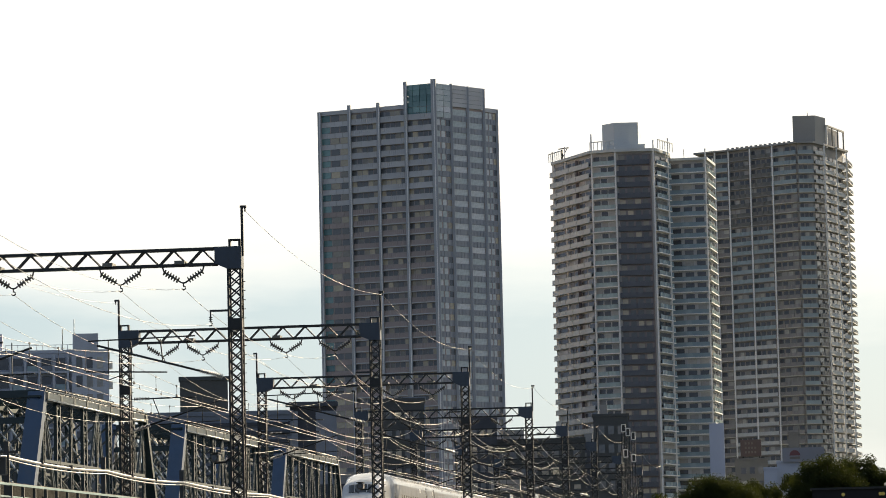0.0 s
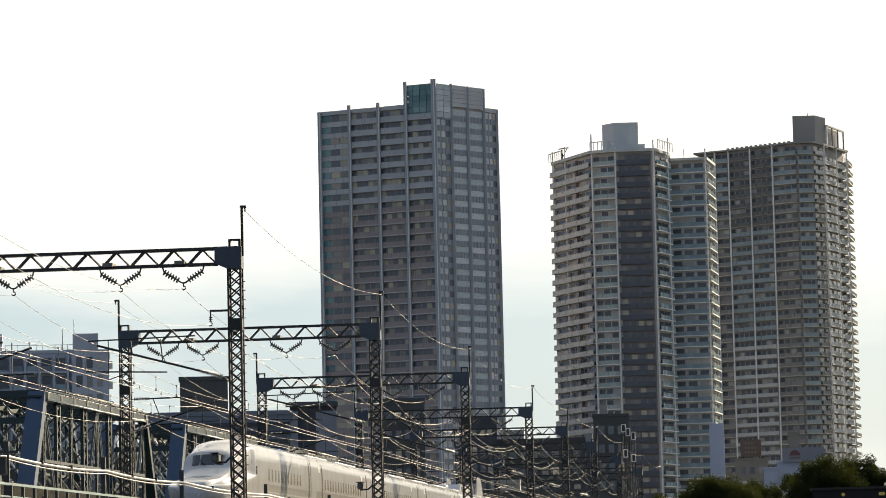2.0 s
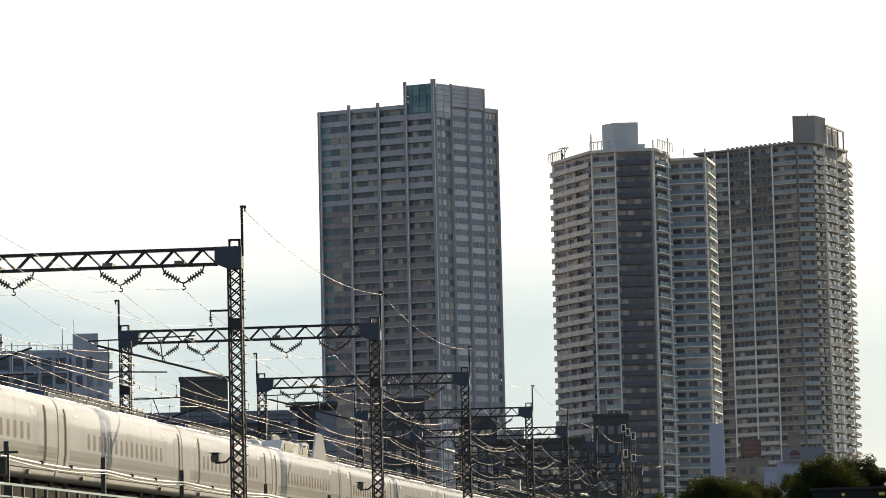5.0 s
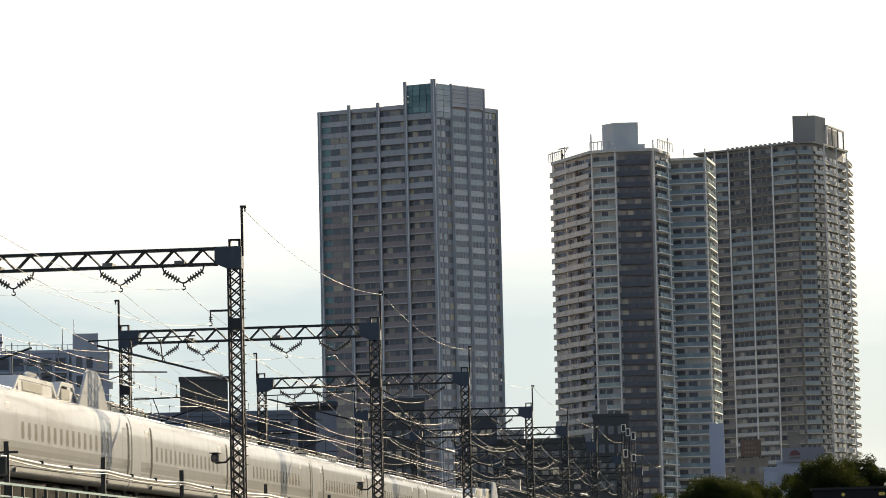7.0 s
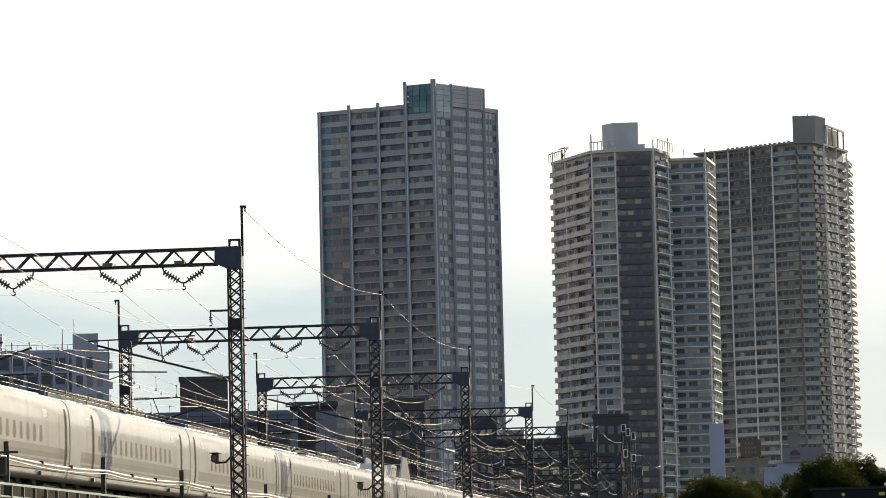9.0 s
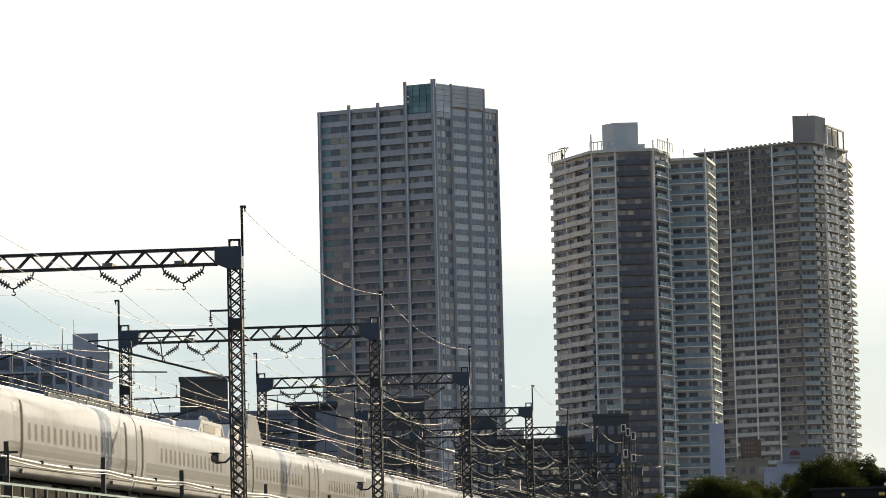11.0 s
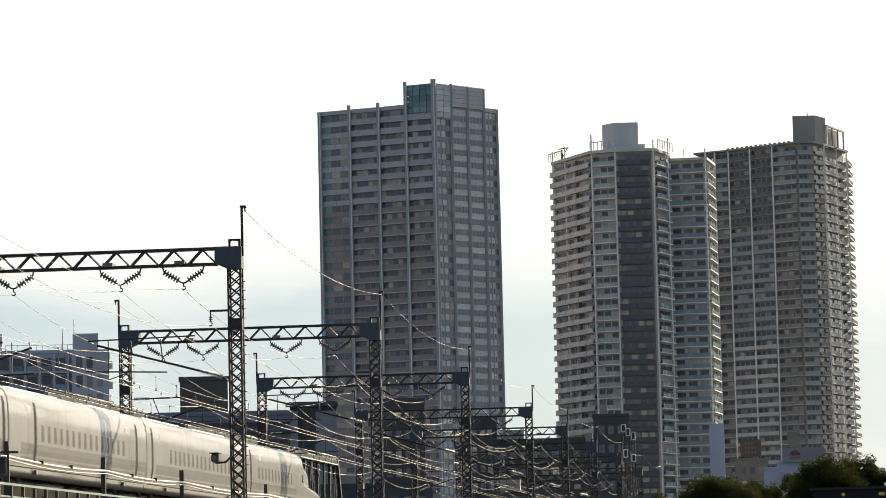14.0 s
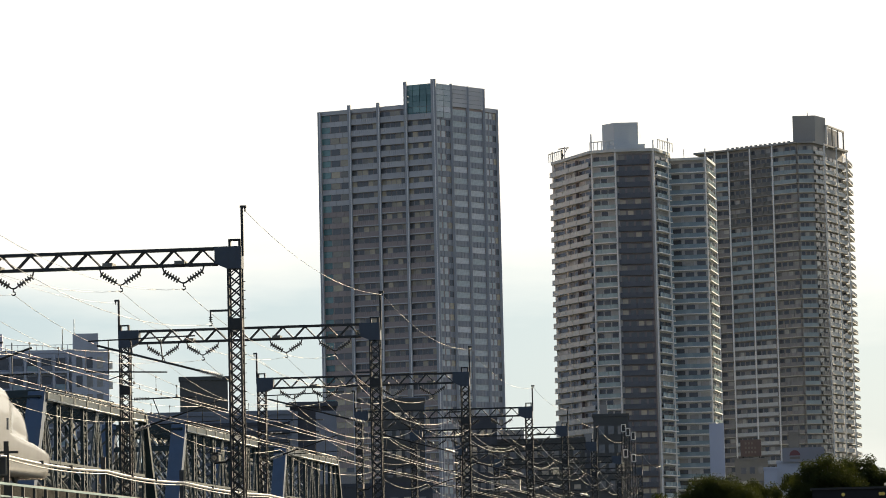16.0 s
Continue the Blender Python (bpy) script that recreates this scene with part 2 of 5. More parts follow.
# ---- building helpers ----
def part(name, bm, mat, parent=None, label=""):
    """Links a bmesh as one mesh object under a thing or a part."""
    me = bpy.data.meshes.new(name)
    bm.to_mesh(me)
    bm.free()
    me.materials.append(M[mat])
    ob = new(name, me)
    ob.parent = parent
    return tagged(ob, label=label)


def twin(ob, parent, m=None):
    """One more piece on the same mesh."""
    o = new(ob.name.split(".")[0], ob.data)
    o.parent = parent
    if m is not None:
        o.matrix_local = m
    if "label" in ob:
        o["label"] = ob["label"]
    return o


def empty(name, label, category, group="", kind="", at=(0, 0, 0)):
    e = new(name)
    e.empty_display_size = 0.3
    e.location = at
    return tagged(e, label, category, group, kind)


def box(bm, c, s, m=None):
    """A box of centre c and size s."""
    hx, hy, hz = s[0] / 2, s[1] / 2, s[2] / 2
    vs = [Vector((c[0] + a * hx, c[1] + b * hy, c[2] + d * hz)) for a in (-1, 1) for b in (-1, 1) for d in (-1, 1)]
    if m is not None:
        vs = [m @ v for v in vs]
    v = [bm.verts.new(p) for p in vs]
    for f in ((0, 1, 3, 2), (4, 6, 7, 5), (0, 4, 5, 1), (2, 3, 7, 6), (0, 2, 6, 4), (1, 5, 7, 3)):
        bm.faces.new([v[i] for i in f])
    return bm


def span(bm, a, b, w, h=None, up=(0, 0, 1)):
    """A straight bar from a to b with a section w by h."""
    a, b, up = Vector(a), Vector(b), Vector(up)
    h = h or w
    d = (b - a).normalized()
    side = d.cross(up)
    if side.length < 1e-4:
        side = d.cross(Vector((0, 1, 0)))
    side.normalize()
    top = side.cross(d)
    ring = [(side * x * w / 2 + top * y * h / 2) for x, y in ((-1, -1), (1, -1), (1, 1), (-1, 1))]
    va, vb = [bm.verts.new(a + r) for r in ring], [bm.verts.new(b + r) for r in ring]
    for i in range(4):
        j = (i + 1) % 4
        bm.faces.new((va[i], va[j], vb[j], vb[i]))
    bm.faces.new(va[::-1])
    bm.faces.new(vb)
    return bm


def tube(bm, pts, r, n=6):
    """A round bar through the points."""
    pts = [Vector(p) for p in pts]
    rings = []
    for i, p in enumerate(pts):
        d = (pts[min(i + 1, len(pts) - 1)] - pts[max(i - 1, 0)]).normalized()
        side = d.cross(Vector((0, 0, 1)))
        if side.length < 1e-3:
            side = Vector((1, 0, 0))
        side.normalize()
        top = side.cross(d)
        rr = r[i] if isinstance(r, (list, tuple)) else r
        rings.append([bm.verts.new(p + rr * (side * math.cos(k * math.tau / n) + top * math.sin(k * math.tau / n))) for k in range(n)])
    for a, b in zip(rings, rings[1:]):
        for k in range(n):
            j = (k + 1) % n
            f = bm.faces.new((a[k], a[j], b[j], b[k]))
            f.smooth = True
    bm.faces.new(rings[0][::-1])
    bm.faces.new(rings[-1])
    return bm


def prism(bm, outline, z0, z1):
    """An upright prism over a plan outline."""
    lo, hi = [bm.verts.new((x, y, z0)) for x, y in outline], [bm.verts.new((x, y, z1)) for x, y in outline]
    for i in range(len(outline)):
        j = (i + 1) % len(outline)
        bm.faces.new((lo[i], lo[j], hi[j], hi[i]))
    bm.faces.new(hi)
    bm.faces.new(lo[::-1])
    bmesh.ops.recalc_face_normals(bm, faces=bm.faces)
    return bm


def B():
    return bmesh.new()


def pane(name, wide, high, z, glass, frame, parent, bars=(-0.5, 0.0, 0.5), out=0.08):
    """A glazed window with its frame and mullions, in one mesh of two materials."""
    bm = B()
    xs = [f * wide for f in bars]
    lo = [bm.verts.new((x, -out, z - high / 2)) for x in xs]
    hi = [bm.verts.new((x, -out, z + high / 2)) for x in xs]
    lo2, hi2 = bm.verts.new((xs[0], 0, z - high / 2)), bm.verts.new((xs[0], 0, z + high / 2))
    lo3, hi3 = bm.verts.new((xs[-1], 0, z - high / 2)), bm.verts.new((xs[-1], 0, z + high / 2))
    fronts = [bm.faces.new((lo[k], lo[k + 1], hi[k + 1], hi[k])) for k in range(len(xs) - 1)]
    rest = [bm.faces.new((lo2, lo[0], hi[0], hi2)), bm.faces.new((lo[-1], lo3, hi3, hi[-1])), bm.faces.new((hi2, *hi, hi3)), bm.faces.new((lo3, *lo[::-1], lo2))]
    ring = bmesh.ops.inset_individual(bm, faces=fronts, thickness=0.07, depth=-0.05)
    for f in rest + ring["faces"]:
        f.material_index = 1
    ob = part(name, bm, glass, parent)
    ob.data.materials.append(M[frame])
    return ob


# ---- ground, river, bridge deck ----
RAIL = 5.95
TRACK_NEAR, TRACK_FAR = -31.7, -36.0
bm = B()
grid = [-5000, -1500, -600, -250, -120, -60, -20, 10, 60, 150, 400, 1200, 5000]
rows_y = [-3000, -600, -120, -30, 10, 40, 330, 420, 600, 900, 1500, 3000, 5000]
verts = {}
for x in grid:
    for y in rows_y:
        verts[x, y] = bm.verts.new((x, y, -3.5 if 30 < y < 340 else 0.0))
for a, b in zip(grid, grid[1:]):
    for c, d in zip(rows_y, rows_y[1:]):
        bm.faces.new((verts[a, c], verts[b, c], verts[b, d], verts[a, d]))
ground = tagged(part("ground", bm, "earth"), "grassy river bank and flat town ground", "ground", kind="structure")
bm = B()
box(bm, (0, 82, -2.4), (9000, 60, 0.4))
tagged(part("water", bm, "water"), "grey-green river water under the bridges", "river", kind="structure")


def bridge_deck():
    deck = empty("railway_bridge", "concrete and steel railway bridge deck with ballasted double track", "bridge", kind="structure")
    y0, y1 = 40.0, 900.0
    for x, w in ((-31.7, 2.4), (-36.9, 2.4)):
        part("girder", box(B(), (x, (y0 + y1) / 2, 3.3), (w, y1 - y0, 2.2)), "truss_green", deck)
    part("slab", box(B(), (-34.4, (y0 + y1) / 2, 4.6), (12.4, y1 - y0, 0.4)), "post_dark", deck)
    part("walkway", box(B(), (-26.9, (y0 + y1) / 2, 4.1), (3.4, y1 - y0, 0.18)), "walk_grey", deck, "narrow side walkway of dark weathered concrete")
    part("walkway", box(B(), (-41.9, (y0 + y1) / 2, 4.1), (2.8, y1 - y0, 0.18)), "concrete", deck)
    b = B()
    section = ((-29.0, 4.8), (-29.9, 5.72), (-38.2, 5.72), (-39.2, 4.8))
    n = 430
    rng = random.Random(4)
    rings = [[b.verts.new((x + rng.uniform(-.06, .06), y0 + (y1 - y0) * i / n, z + rng.uniform(-.05, .05))) for x, z in section] for i in range(n + 1)]
    for r, s in zip(rings, rings[1:]):
        for k in range(3):
            b.faces.new((r[k], s[k], s[k + 1], r[k + 1]))
    tagged(part("ballast", b, "ballast", deck, "brown stone ballast bed"), kind="stuff")
    for c in (TRACK_NEAR, TRACK_FAR):
        for g in (-0.75, 0.75):
            b = B()
            box(b, (c + g, (y0 + y1) / 2, RAIL - 0.03), (0.07, y1 - y0, 0.06))
            box(b, (c + g, (y0 + y1) / 2, RAIL - 0.10), (0.03, y1 - y0, 0.09))
            box(b, (c + g, (y0 + y1) / 2, RAIL - 0.16), (0.14, y1 - y0, 0.04))
            part("rail", b, "rail", deck)
    pier = B()
    prism(pier, [(-41, -1.6), (-34, -2.2), (-28, -1.6), (-27, 0), (-28, 1.6), (-34, 2.2), (-41, 1.6), (-42, 0)], -3.5, 2.2)
    first = part("pier", pier, "concrete", deck)
    first.location.y = 60
    for y in (107, 154, 201, 248, 299):
        twin(first, deck, pose(0, y, 0))
    return deck


bridge_deck()


# ---- side rail, cable posts and the pale cable along the walkway ----
def walkway_rail(y0, y1):
    fence = empty("handrail", "galvanised steel handrail along the bridge walkway", "handrail", at=(-25.4, y0, 4.19))
    part("top_rail", span(B(), (0, 0, 0.93), (0, y1 - y0, 0.93), 0.10, 0.07), "handrail", fence)
    part("middle_rail", span(B(), (0, 0, 0.55), (0, y1 - y0, 0.55), 0.05), "handrail", fence)
    post = part("post", span(B(), (0, 0, 0), (0, 0, 0.9), 0.09, 0.09), "post_dark", fence)
    y = 1.55
    while y < y1 - y0:
        twin(post, fence, pose(0, y, 0))
        y += 1.55


walkway_rail(96.0, 300.0)


def sagging(a, b, sag, n=10):
    a, b = Vector(a), Vector(b)
    return [a.lerp(b, i / n) - Vector((0, 0, 4 * sag * (i / n) * (1 - i / n))) for i in range(n + 1)]


POST_Y = (98.6, 113.8, 129.1, 144.7, 166.2, 187.0, 209.0, 231.0)


def cable_posts():
    master = None
    for y in POST_Y:
        if master is None:
            master = empty("cable_post", "dark steel cable post with a small clamp", "post", "cable posts on the bridge", at=(-28, y, 4.19))
            part("shaft", span(B(), (0, 0, 0), (0, 0, 2.72), 0.17, 0.12), "post_dark", master)
            b = B()
            box(b, (0.02, -0.16, 2.18), (0.10, 0.26, 0.16))
            box(b, (0.02, -0.28, 2.20), (0.14, 0.12, 0.10))
            part("clamp", b, "insulator", master)
        else:
            copy_thing(master, pose(-28, y, 4.19))
    for k, (dz, r, sg) in enumerate(((2.20, 0.052, 0.10), (2.10, 0.022, 0.13))):
        b = B()
        pts = []
        for p, q in zip(POST_Y, POST_Y[1:]):
            seg = sagging((-27.9, p, 4.19 + dz), (-27.9, q, 4.19 + dz), sg, 8)
            pts += seg if not pts else seg[1:]
        tube(b, pts, r)
        t = tagged(part("trunk_cable", b, "cable_white"), "pale sheathed cable slung between dark posts", "cable", "trunk cables")
        if k == 0:
            for p, q in zip(POST_Y, POST_Y[1:]):
                for f in (0.3, 0.6):
                    v = sagging((-27.9, p, 4.19 + dz), (-27.9, q, 4.19 + dz), sg, 10)[round(f * 10)]
                    part("tie", box(B(), v + Vector((0.03, 0, 0.05)), (0.14, 0.10, 0.12)), "post_dark", t)


cable_posts()


def relay_box(x, y, z):
    e = empty("relay_box", "grey equipment box on two dark posts beside the track", "equipment box", at=(x, y, z))
    part("cabinet", box(B(), (-0.12, 0, 1.85), (0.24, 0.3, 0.62)), "train_under", e)
    part("door", box(B(), (-0.12, -0.162, 1.85), (0.20, 0.02, 0.54)), "post_dark", e)
    for s in (-0.3, 0.05):
        part("post", span(B(), (s, 0, 0), (s, 0, 2.5), 0.07), "post_dark", e)
    part("cross_bar", span(B(), (-0.4, 0, 2.3), (0.4, 0, 2.3), 0.08), "post_dark", e)


relay_box(-27.7, 112.6, 4.19)


# ---- truss bridge beyond ----
def lattice(bm, a, b, w, pitch, bar=0.07, flat=(0, 1, 0)):
    """Two flanges with crossed lacing between them, from a to b; the width w lies along flat."""
    a, b, f = Vector(a), Vector(b), Vector(flat)
    n = max(2, round((b - a).length / pitch))
    span(bm, a - f * w / 2, b - f * w / 2, bar * 1.5, bar * 1.5)
    span(bm, a + f * w / 2, b + f * w / 2, bar * 1.5, bar * 1.5)
    for i in range(n):
        p, q = a.lerp(b, i / n), a.lerp(b, (i + 1) / n)
        s = 1 if i % 2 else -1
        span(bm, p - f * w / 2 * s, q + f * w / 2 * s, bar, bar * 0.5)
        span(bm, p + f * w / 2 * s, q - f * w / 2 * s, bar, bar * 0.5)


def truss_span(y0, y1, x_near=-48.0, x_far=-53.2, top=14.2, base=6.0):
    t = empty("truss_bridge", "blue and grey-green painted steel lattice truss bridge span", "truss bridge", "truss spans", at=(0, y0, 0))
    n, lean = 8, 4.2
    ln = y1 - y0
    for x in (x_near, x_far):
        b = B()
        span(b, (x, 0, top - 0.32), (x, ln, top - 0.32), 0.46, 0.60)
        span(b, (x, 0, top - 0.02), (x, ln, top - 0.02), 0.66, 0.05)
        span(b, (x, 0, top - 0.62), (x, ln, top - 0.62), 0.60, 0.05)
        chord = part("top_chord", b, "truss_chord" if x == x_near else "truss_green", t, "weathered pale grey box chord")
        if x == x_near:
            # service rail on short stands, and the rows of plates along the chord's web
            part("service_rail", tube(B(), [(x + 0.1, 0.3, top + 0.17), (x + 0.1, ln - 0.3, top + 0.17)], 0.05), "steel_dark", chord)
            stand = part("stand", box(B(), (x + 0.1, 0.4, top + 0.12), (0.09, 0.14, 0.26)), "steel_dark", chord)
            plate = part("splice_plate", box(B(), (x + 0.245, 0.4, top - 0.32), (0.03, 0.5, 0.5)), "truss_green", chord)
            for k in range(1, 16):
                twin(stand, chord, pose(0, (ln - 0.8) * k / 15, 0))
            for k in range(1, 9):
                twin(plate, chord, pose(0, (ln - 0.8) * k / 8, 0))
            # pale lines stand for the sunlit edges of the chord's flanges
            for dz in (-0.07, -0.58):
                part("web_angle", tube(B(), [(x + 0.26, 0, top + dz), (x + 0.26, ln, top + dz)], 0.035), "sunlit_steel", chord)
        part("bottom_chord", span(B(), (x, -lean, base), (x, ln + lean, base), 0.5, 0.7), "truss_green", t)
        part("end_post", span(B(), (x - 0.35, -lean, base), (x - 0.35, 0.2, top - 0.1), 1.05, 0.72), "truss_blue", t, "leaning blue end post")
        part("end_post", span(B(), (x, ln + lean, base), (x, ln - 0.2, top - 0.1), 0.62, 0.5), "truss_green", t)
        for i in range(n + 1):
            y = ln * i / n
            b = B()
            if i % 2:
                lattice(b, (x, y, base), (x, y, top - 0.5), 0.9, 0.7, 0.14)
            else:
                lattice(b, (x, y, base), (x, y, top - 0.5), 0.4, 0.45, 0.09)
            part("vertical_post", b, "truss_green", t)
            if i < n:
                y2 = ln * (i + 1) / n
                up = i % 2 == 0
                if i % 4 in (0, 3):
                    b = B()
                    a = (x, y, top - 0.5 if up else base)
                    c = (x, y2, base if up else top - 0.5)
                    lattice(b, a, c, 0.42, 0.5, 0.085)
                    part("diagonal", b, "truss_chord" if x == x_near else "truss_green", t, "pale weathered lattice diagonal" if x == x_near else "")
                part("tie_bar", span(B(), (x, y, base + 3.9), (x, y2, base + 3.9), 0.18), "truss_green", t)
    for i in range(n + 1):
        y = ln * i / n
        part("cross_strut", span(B(), (x_near, y, top - 0.3), (x_far, y, top - 0.3), 0.25, 0.35), "truss_green", t)
        part("floor_beam", span(B(), (x_near, y, base), (x_far, y, base), 0.4, 0.7), "truss_green", t)
        if i < n:
            y2 = ln * (i + 1) / n
            part("lateral_brace", span(B(), (x_near, y, top - 0.35), (x_far, y2, top - 0.35), 0.14), "truss_green", t)
            part("lateral_brace", span(B(), (x_far, y, top - 0.35), (x_near, y2, top - 0.35), 0.14), "truss_green", t)
            # only these bars take the pale colour, in place of sun glints
            b = B()
            for lift, mid in ((0.0, 0.0), (-2.6, 1.6)):
                tube(b, [(x_near - 0.1, y + mid, top - 6.0 + lift), (x_near - 4.1, y + mid, top - 0.5 + lift)], 0.07)
            part("sway_brace", span(B(), (x_far, y, top - 4.9), (x_near, y, top - 0.5), 0.13), "truss_chord", t)
            part("sway_brace", b, "sunlit_steel", t, "sway brace coloured pale as if sunlit")
            part("knee_brace", span(B(), (x_far + 0.6, y, base + 1.0), (x_near, y + 0.4, base + 5.0), 0.10), "truss_chord", t)
    b = B()
    span(b, (x_near, -0.9, top - 1.9), (x_far, -0.9, top - 1.9), 0.3)
    span(b, (x_near, 0.0, top - 0.2), (x_far, 0.0, top - 0.2), 0.4)
    lattice(b, (x_near, -0.45, top - 1.05), (x_far, -0.45, top - 1.05), 1.3, 0.9, 0.08, (0, 0, 1))
    part("portal", b, "truss_green", t)
    return t


for a, b_ in ((159.0, 189.5), (204.4, 234.3), (249.2, 280.2), (295.0, 325.0)):
    truss_span(a, b_)
b = B()
for y in (152, 197, 242, 287.5, 331):
    prism(b, [(-55, y - 1.5), (-46, y - 1.5), (-46, y + 1.5), (-55, y + 1.5)], -3.5, 5.66)
tagged(part("truss_piers", b, "concrete"), "concrete piers under the truss bridge", "bridge piers", kind="structure")


# ---- train ----
PROF = ((0, .2), (1.35, .2), (1.5, .35), (1.60, .7), (1.67, 1.2), (1.68, 1.7), (1.675, 2.3), (1.65, 2.75), (1.60, 3.02), (1.50, 3.22), (1.33, 3.37), (1.05, 3.48), (.70, 3.56), (.35, 3.59), (0, 3.6))
LEAD, MID, NOSE = 27.35, 25.0, 8.8
TOTAL = 2 * LEAD + 14 * MID


def smooth(a, b, v):
    t = min(max((v - a) / (b - a), 0.0), 1.0)
    return t * t * (3 - 2 * t)


def curve_at(keys, v):
    for (a, p), (b, q) in zip(keys, keys[1:]):
        if v <= b:
            return p + (q - p) * smooth(a, b, v) if abs(q - p) > 0.6 else p + (q - p) * (v - a) / (b - a)
    return keys[-1][1]


SHELF = ((0, 0.52), (0.06, 0.70), (0.15, 0.82), (0.35, 0.93), (0.8, 1.02), (1.5, 1.10), (3.0, 1.26), (5.0, 1.45), (7.0, 1.58), (8.6, 1.70))
CAB_TOP = ((0, 0.62), (0.06, 0.88), (0.15, 1.03), (0.35, 1.17), (0.8, 1.28), (1.5, 1.36), (2.6, 1.45), (3.2, 1.55), (3.7, 1.76), (4.1, 1.95), (4.4, 2.12), (4.7, 2.40), (5.0, 2.70), (5.3, 2.89), (5.8, 3.03), (6.4, 3.16), (7.2, 3.33), (8.0, 3.47), (8.8, 3.57), (9.6, 3.6))
CAB_WIDE = ((0, 0.6), (1.0, 0.85), (3.0, 1.05), (3.8, 1.16), (4.4, 1.28), (5.0, 1.36), (6.0, 1.36), (7.0, 1.37), (7.6, 1.42), (8.1, 1.53), (8.45, 1.65), (8.7, 1.68))


def nose_ring(v):
    """Half profile of the leading car: a wide low bill with a shelf, and the narrower cab that rises behind it."""
    wl = 1.68 * (1 - (1 - min((v + 0.02) / 4.0, 1.0)) ** 2.4) ** 0.40
    hs, hc = curve_at(SHELF, v), curve_at(CAB_TOP, v)
    wu = min(curve_at(CAB_WIDE, v), wl if v > 8.6 else wl * 0.92)
    zb = 0.2 + 0.10 * (1 - smooth(0, 1.5, v))
    ring = [(x / 1.68 * wl, zb + (z - 0.2) / 1.5 * (hs - zb)) for x, z in ((0, .2), (1.35, .2), (1.5, .35), (1.60, .7), (1.66, 1.1), (1.68, 1.4), (1.678, 1.58))]
    ring += [(wu + (wl - wu) * f, hs + dz) for f, dz in ((0.90, -0.03), (0.70, 0.0), (0.40, 0.02), (0.15, 0.05))]
    ring += [(x / 1.68 * wu, hs + 0.09 + (z - 1.79) / 1.81 * (hc - hs - 0.09)) for x, z in PROF_TOP]
    return ring


PROF_TOP = ((1.68, 1.82), (1.678, 2.05), (1.675, 2.3), (1.65, 2.75), (1.60, 3.02), (1.50, 3.22), (1.33, 3.37), (1.05, 3.48), (.70, 3.56), (.35, 3.59), (0, 3.6))


def loft(bm, stations, shape):
    """Skins rings (half profile mirrored) at the stations."""
    rows = []
    for v in stations:
        ring = shape(v)
        pts = [(x, z) for x, z in ring] + [(-x, z) for x, z in ring[-2:0:-1]]
        rows.append([bm.verts.new((x, v, z)) for x, z in pts])
    for r, s in zip(rows, rows[1:]):
        for k in range(len(r)):
            j = (k + 1) % len(r)
            f = bm.faces.new((r[k], r[j], s[j], s[k]))
            f.smooth = True
    for row in (rows[0][::-1], rows[-1]):
        bm.faces.new([bm.verts.new(v.co) for v in row])
    bmesh.ops.recalc_face_normals(bm, faces=bm.faces)
    return bm


def side_x(z):
    """Half width of the body at height z."""
    for (xa, za), (xb, zb) in zip(PROF[1:], PROF[2:]):
        if za <= z <= zb:
            return xa + (xb - xa) * (z - za) / (zb - za)
    return 1.0


def side_patch(y0, y1, z0, z1, side, out=0.006, rounded=0.0):
    """A thin plate that follows the body's side."""
    bm = B()
    levels = sorted([z0, z1] + [z for _, z in PROF if z0 < z < z1])
    steps = len(levels) - 1
    lo = []
    for i, z in enumerate(levels):
        inset = rounded if i in (0, steps) else 0.0
        lo.append(((side_x(z) + out) * side, y0 + inset, y1 - inset, z))
    front = [(bm.verts.new((x, a, z)), bm.verts.new((x, b, z))) for x, a, b, z in lo]
    rear = [(bm.verts.new((x - side * 0.03, a, z)), bm.verts.new((x - side * 0.03, b, z))) for x, a, b, z in lo]
    for i in range(steps):
        bm.faces.new((front[i][0], front[i][1], front[i + 1][1], front[i + 1][0]))
        bm.faces.new((rear[i][0], rear[i + 1][0], rear[i + 1][1], rear[i][1]))
        bm.faces.new((front[i][0], front[i + 1][0], rear[i + 1][0], rear[i][0]))
        bm.faces.new((front[i][1], rear[i][1], rear[i + 1][1], front[i + 1][1]))
    bm.faces.new((front[0][0], rear[0][0], rear[0][1], front[0][1]))
    bm.faces.new((front[-1][0], front[-1][1], rear[-1][1], rear[-1][0]))
    bmesh.ops.recalc_face_normals(bm, faces=bm.faces)
    return bm


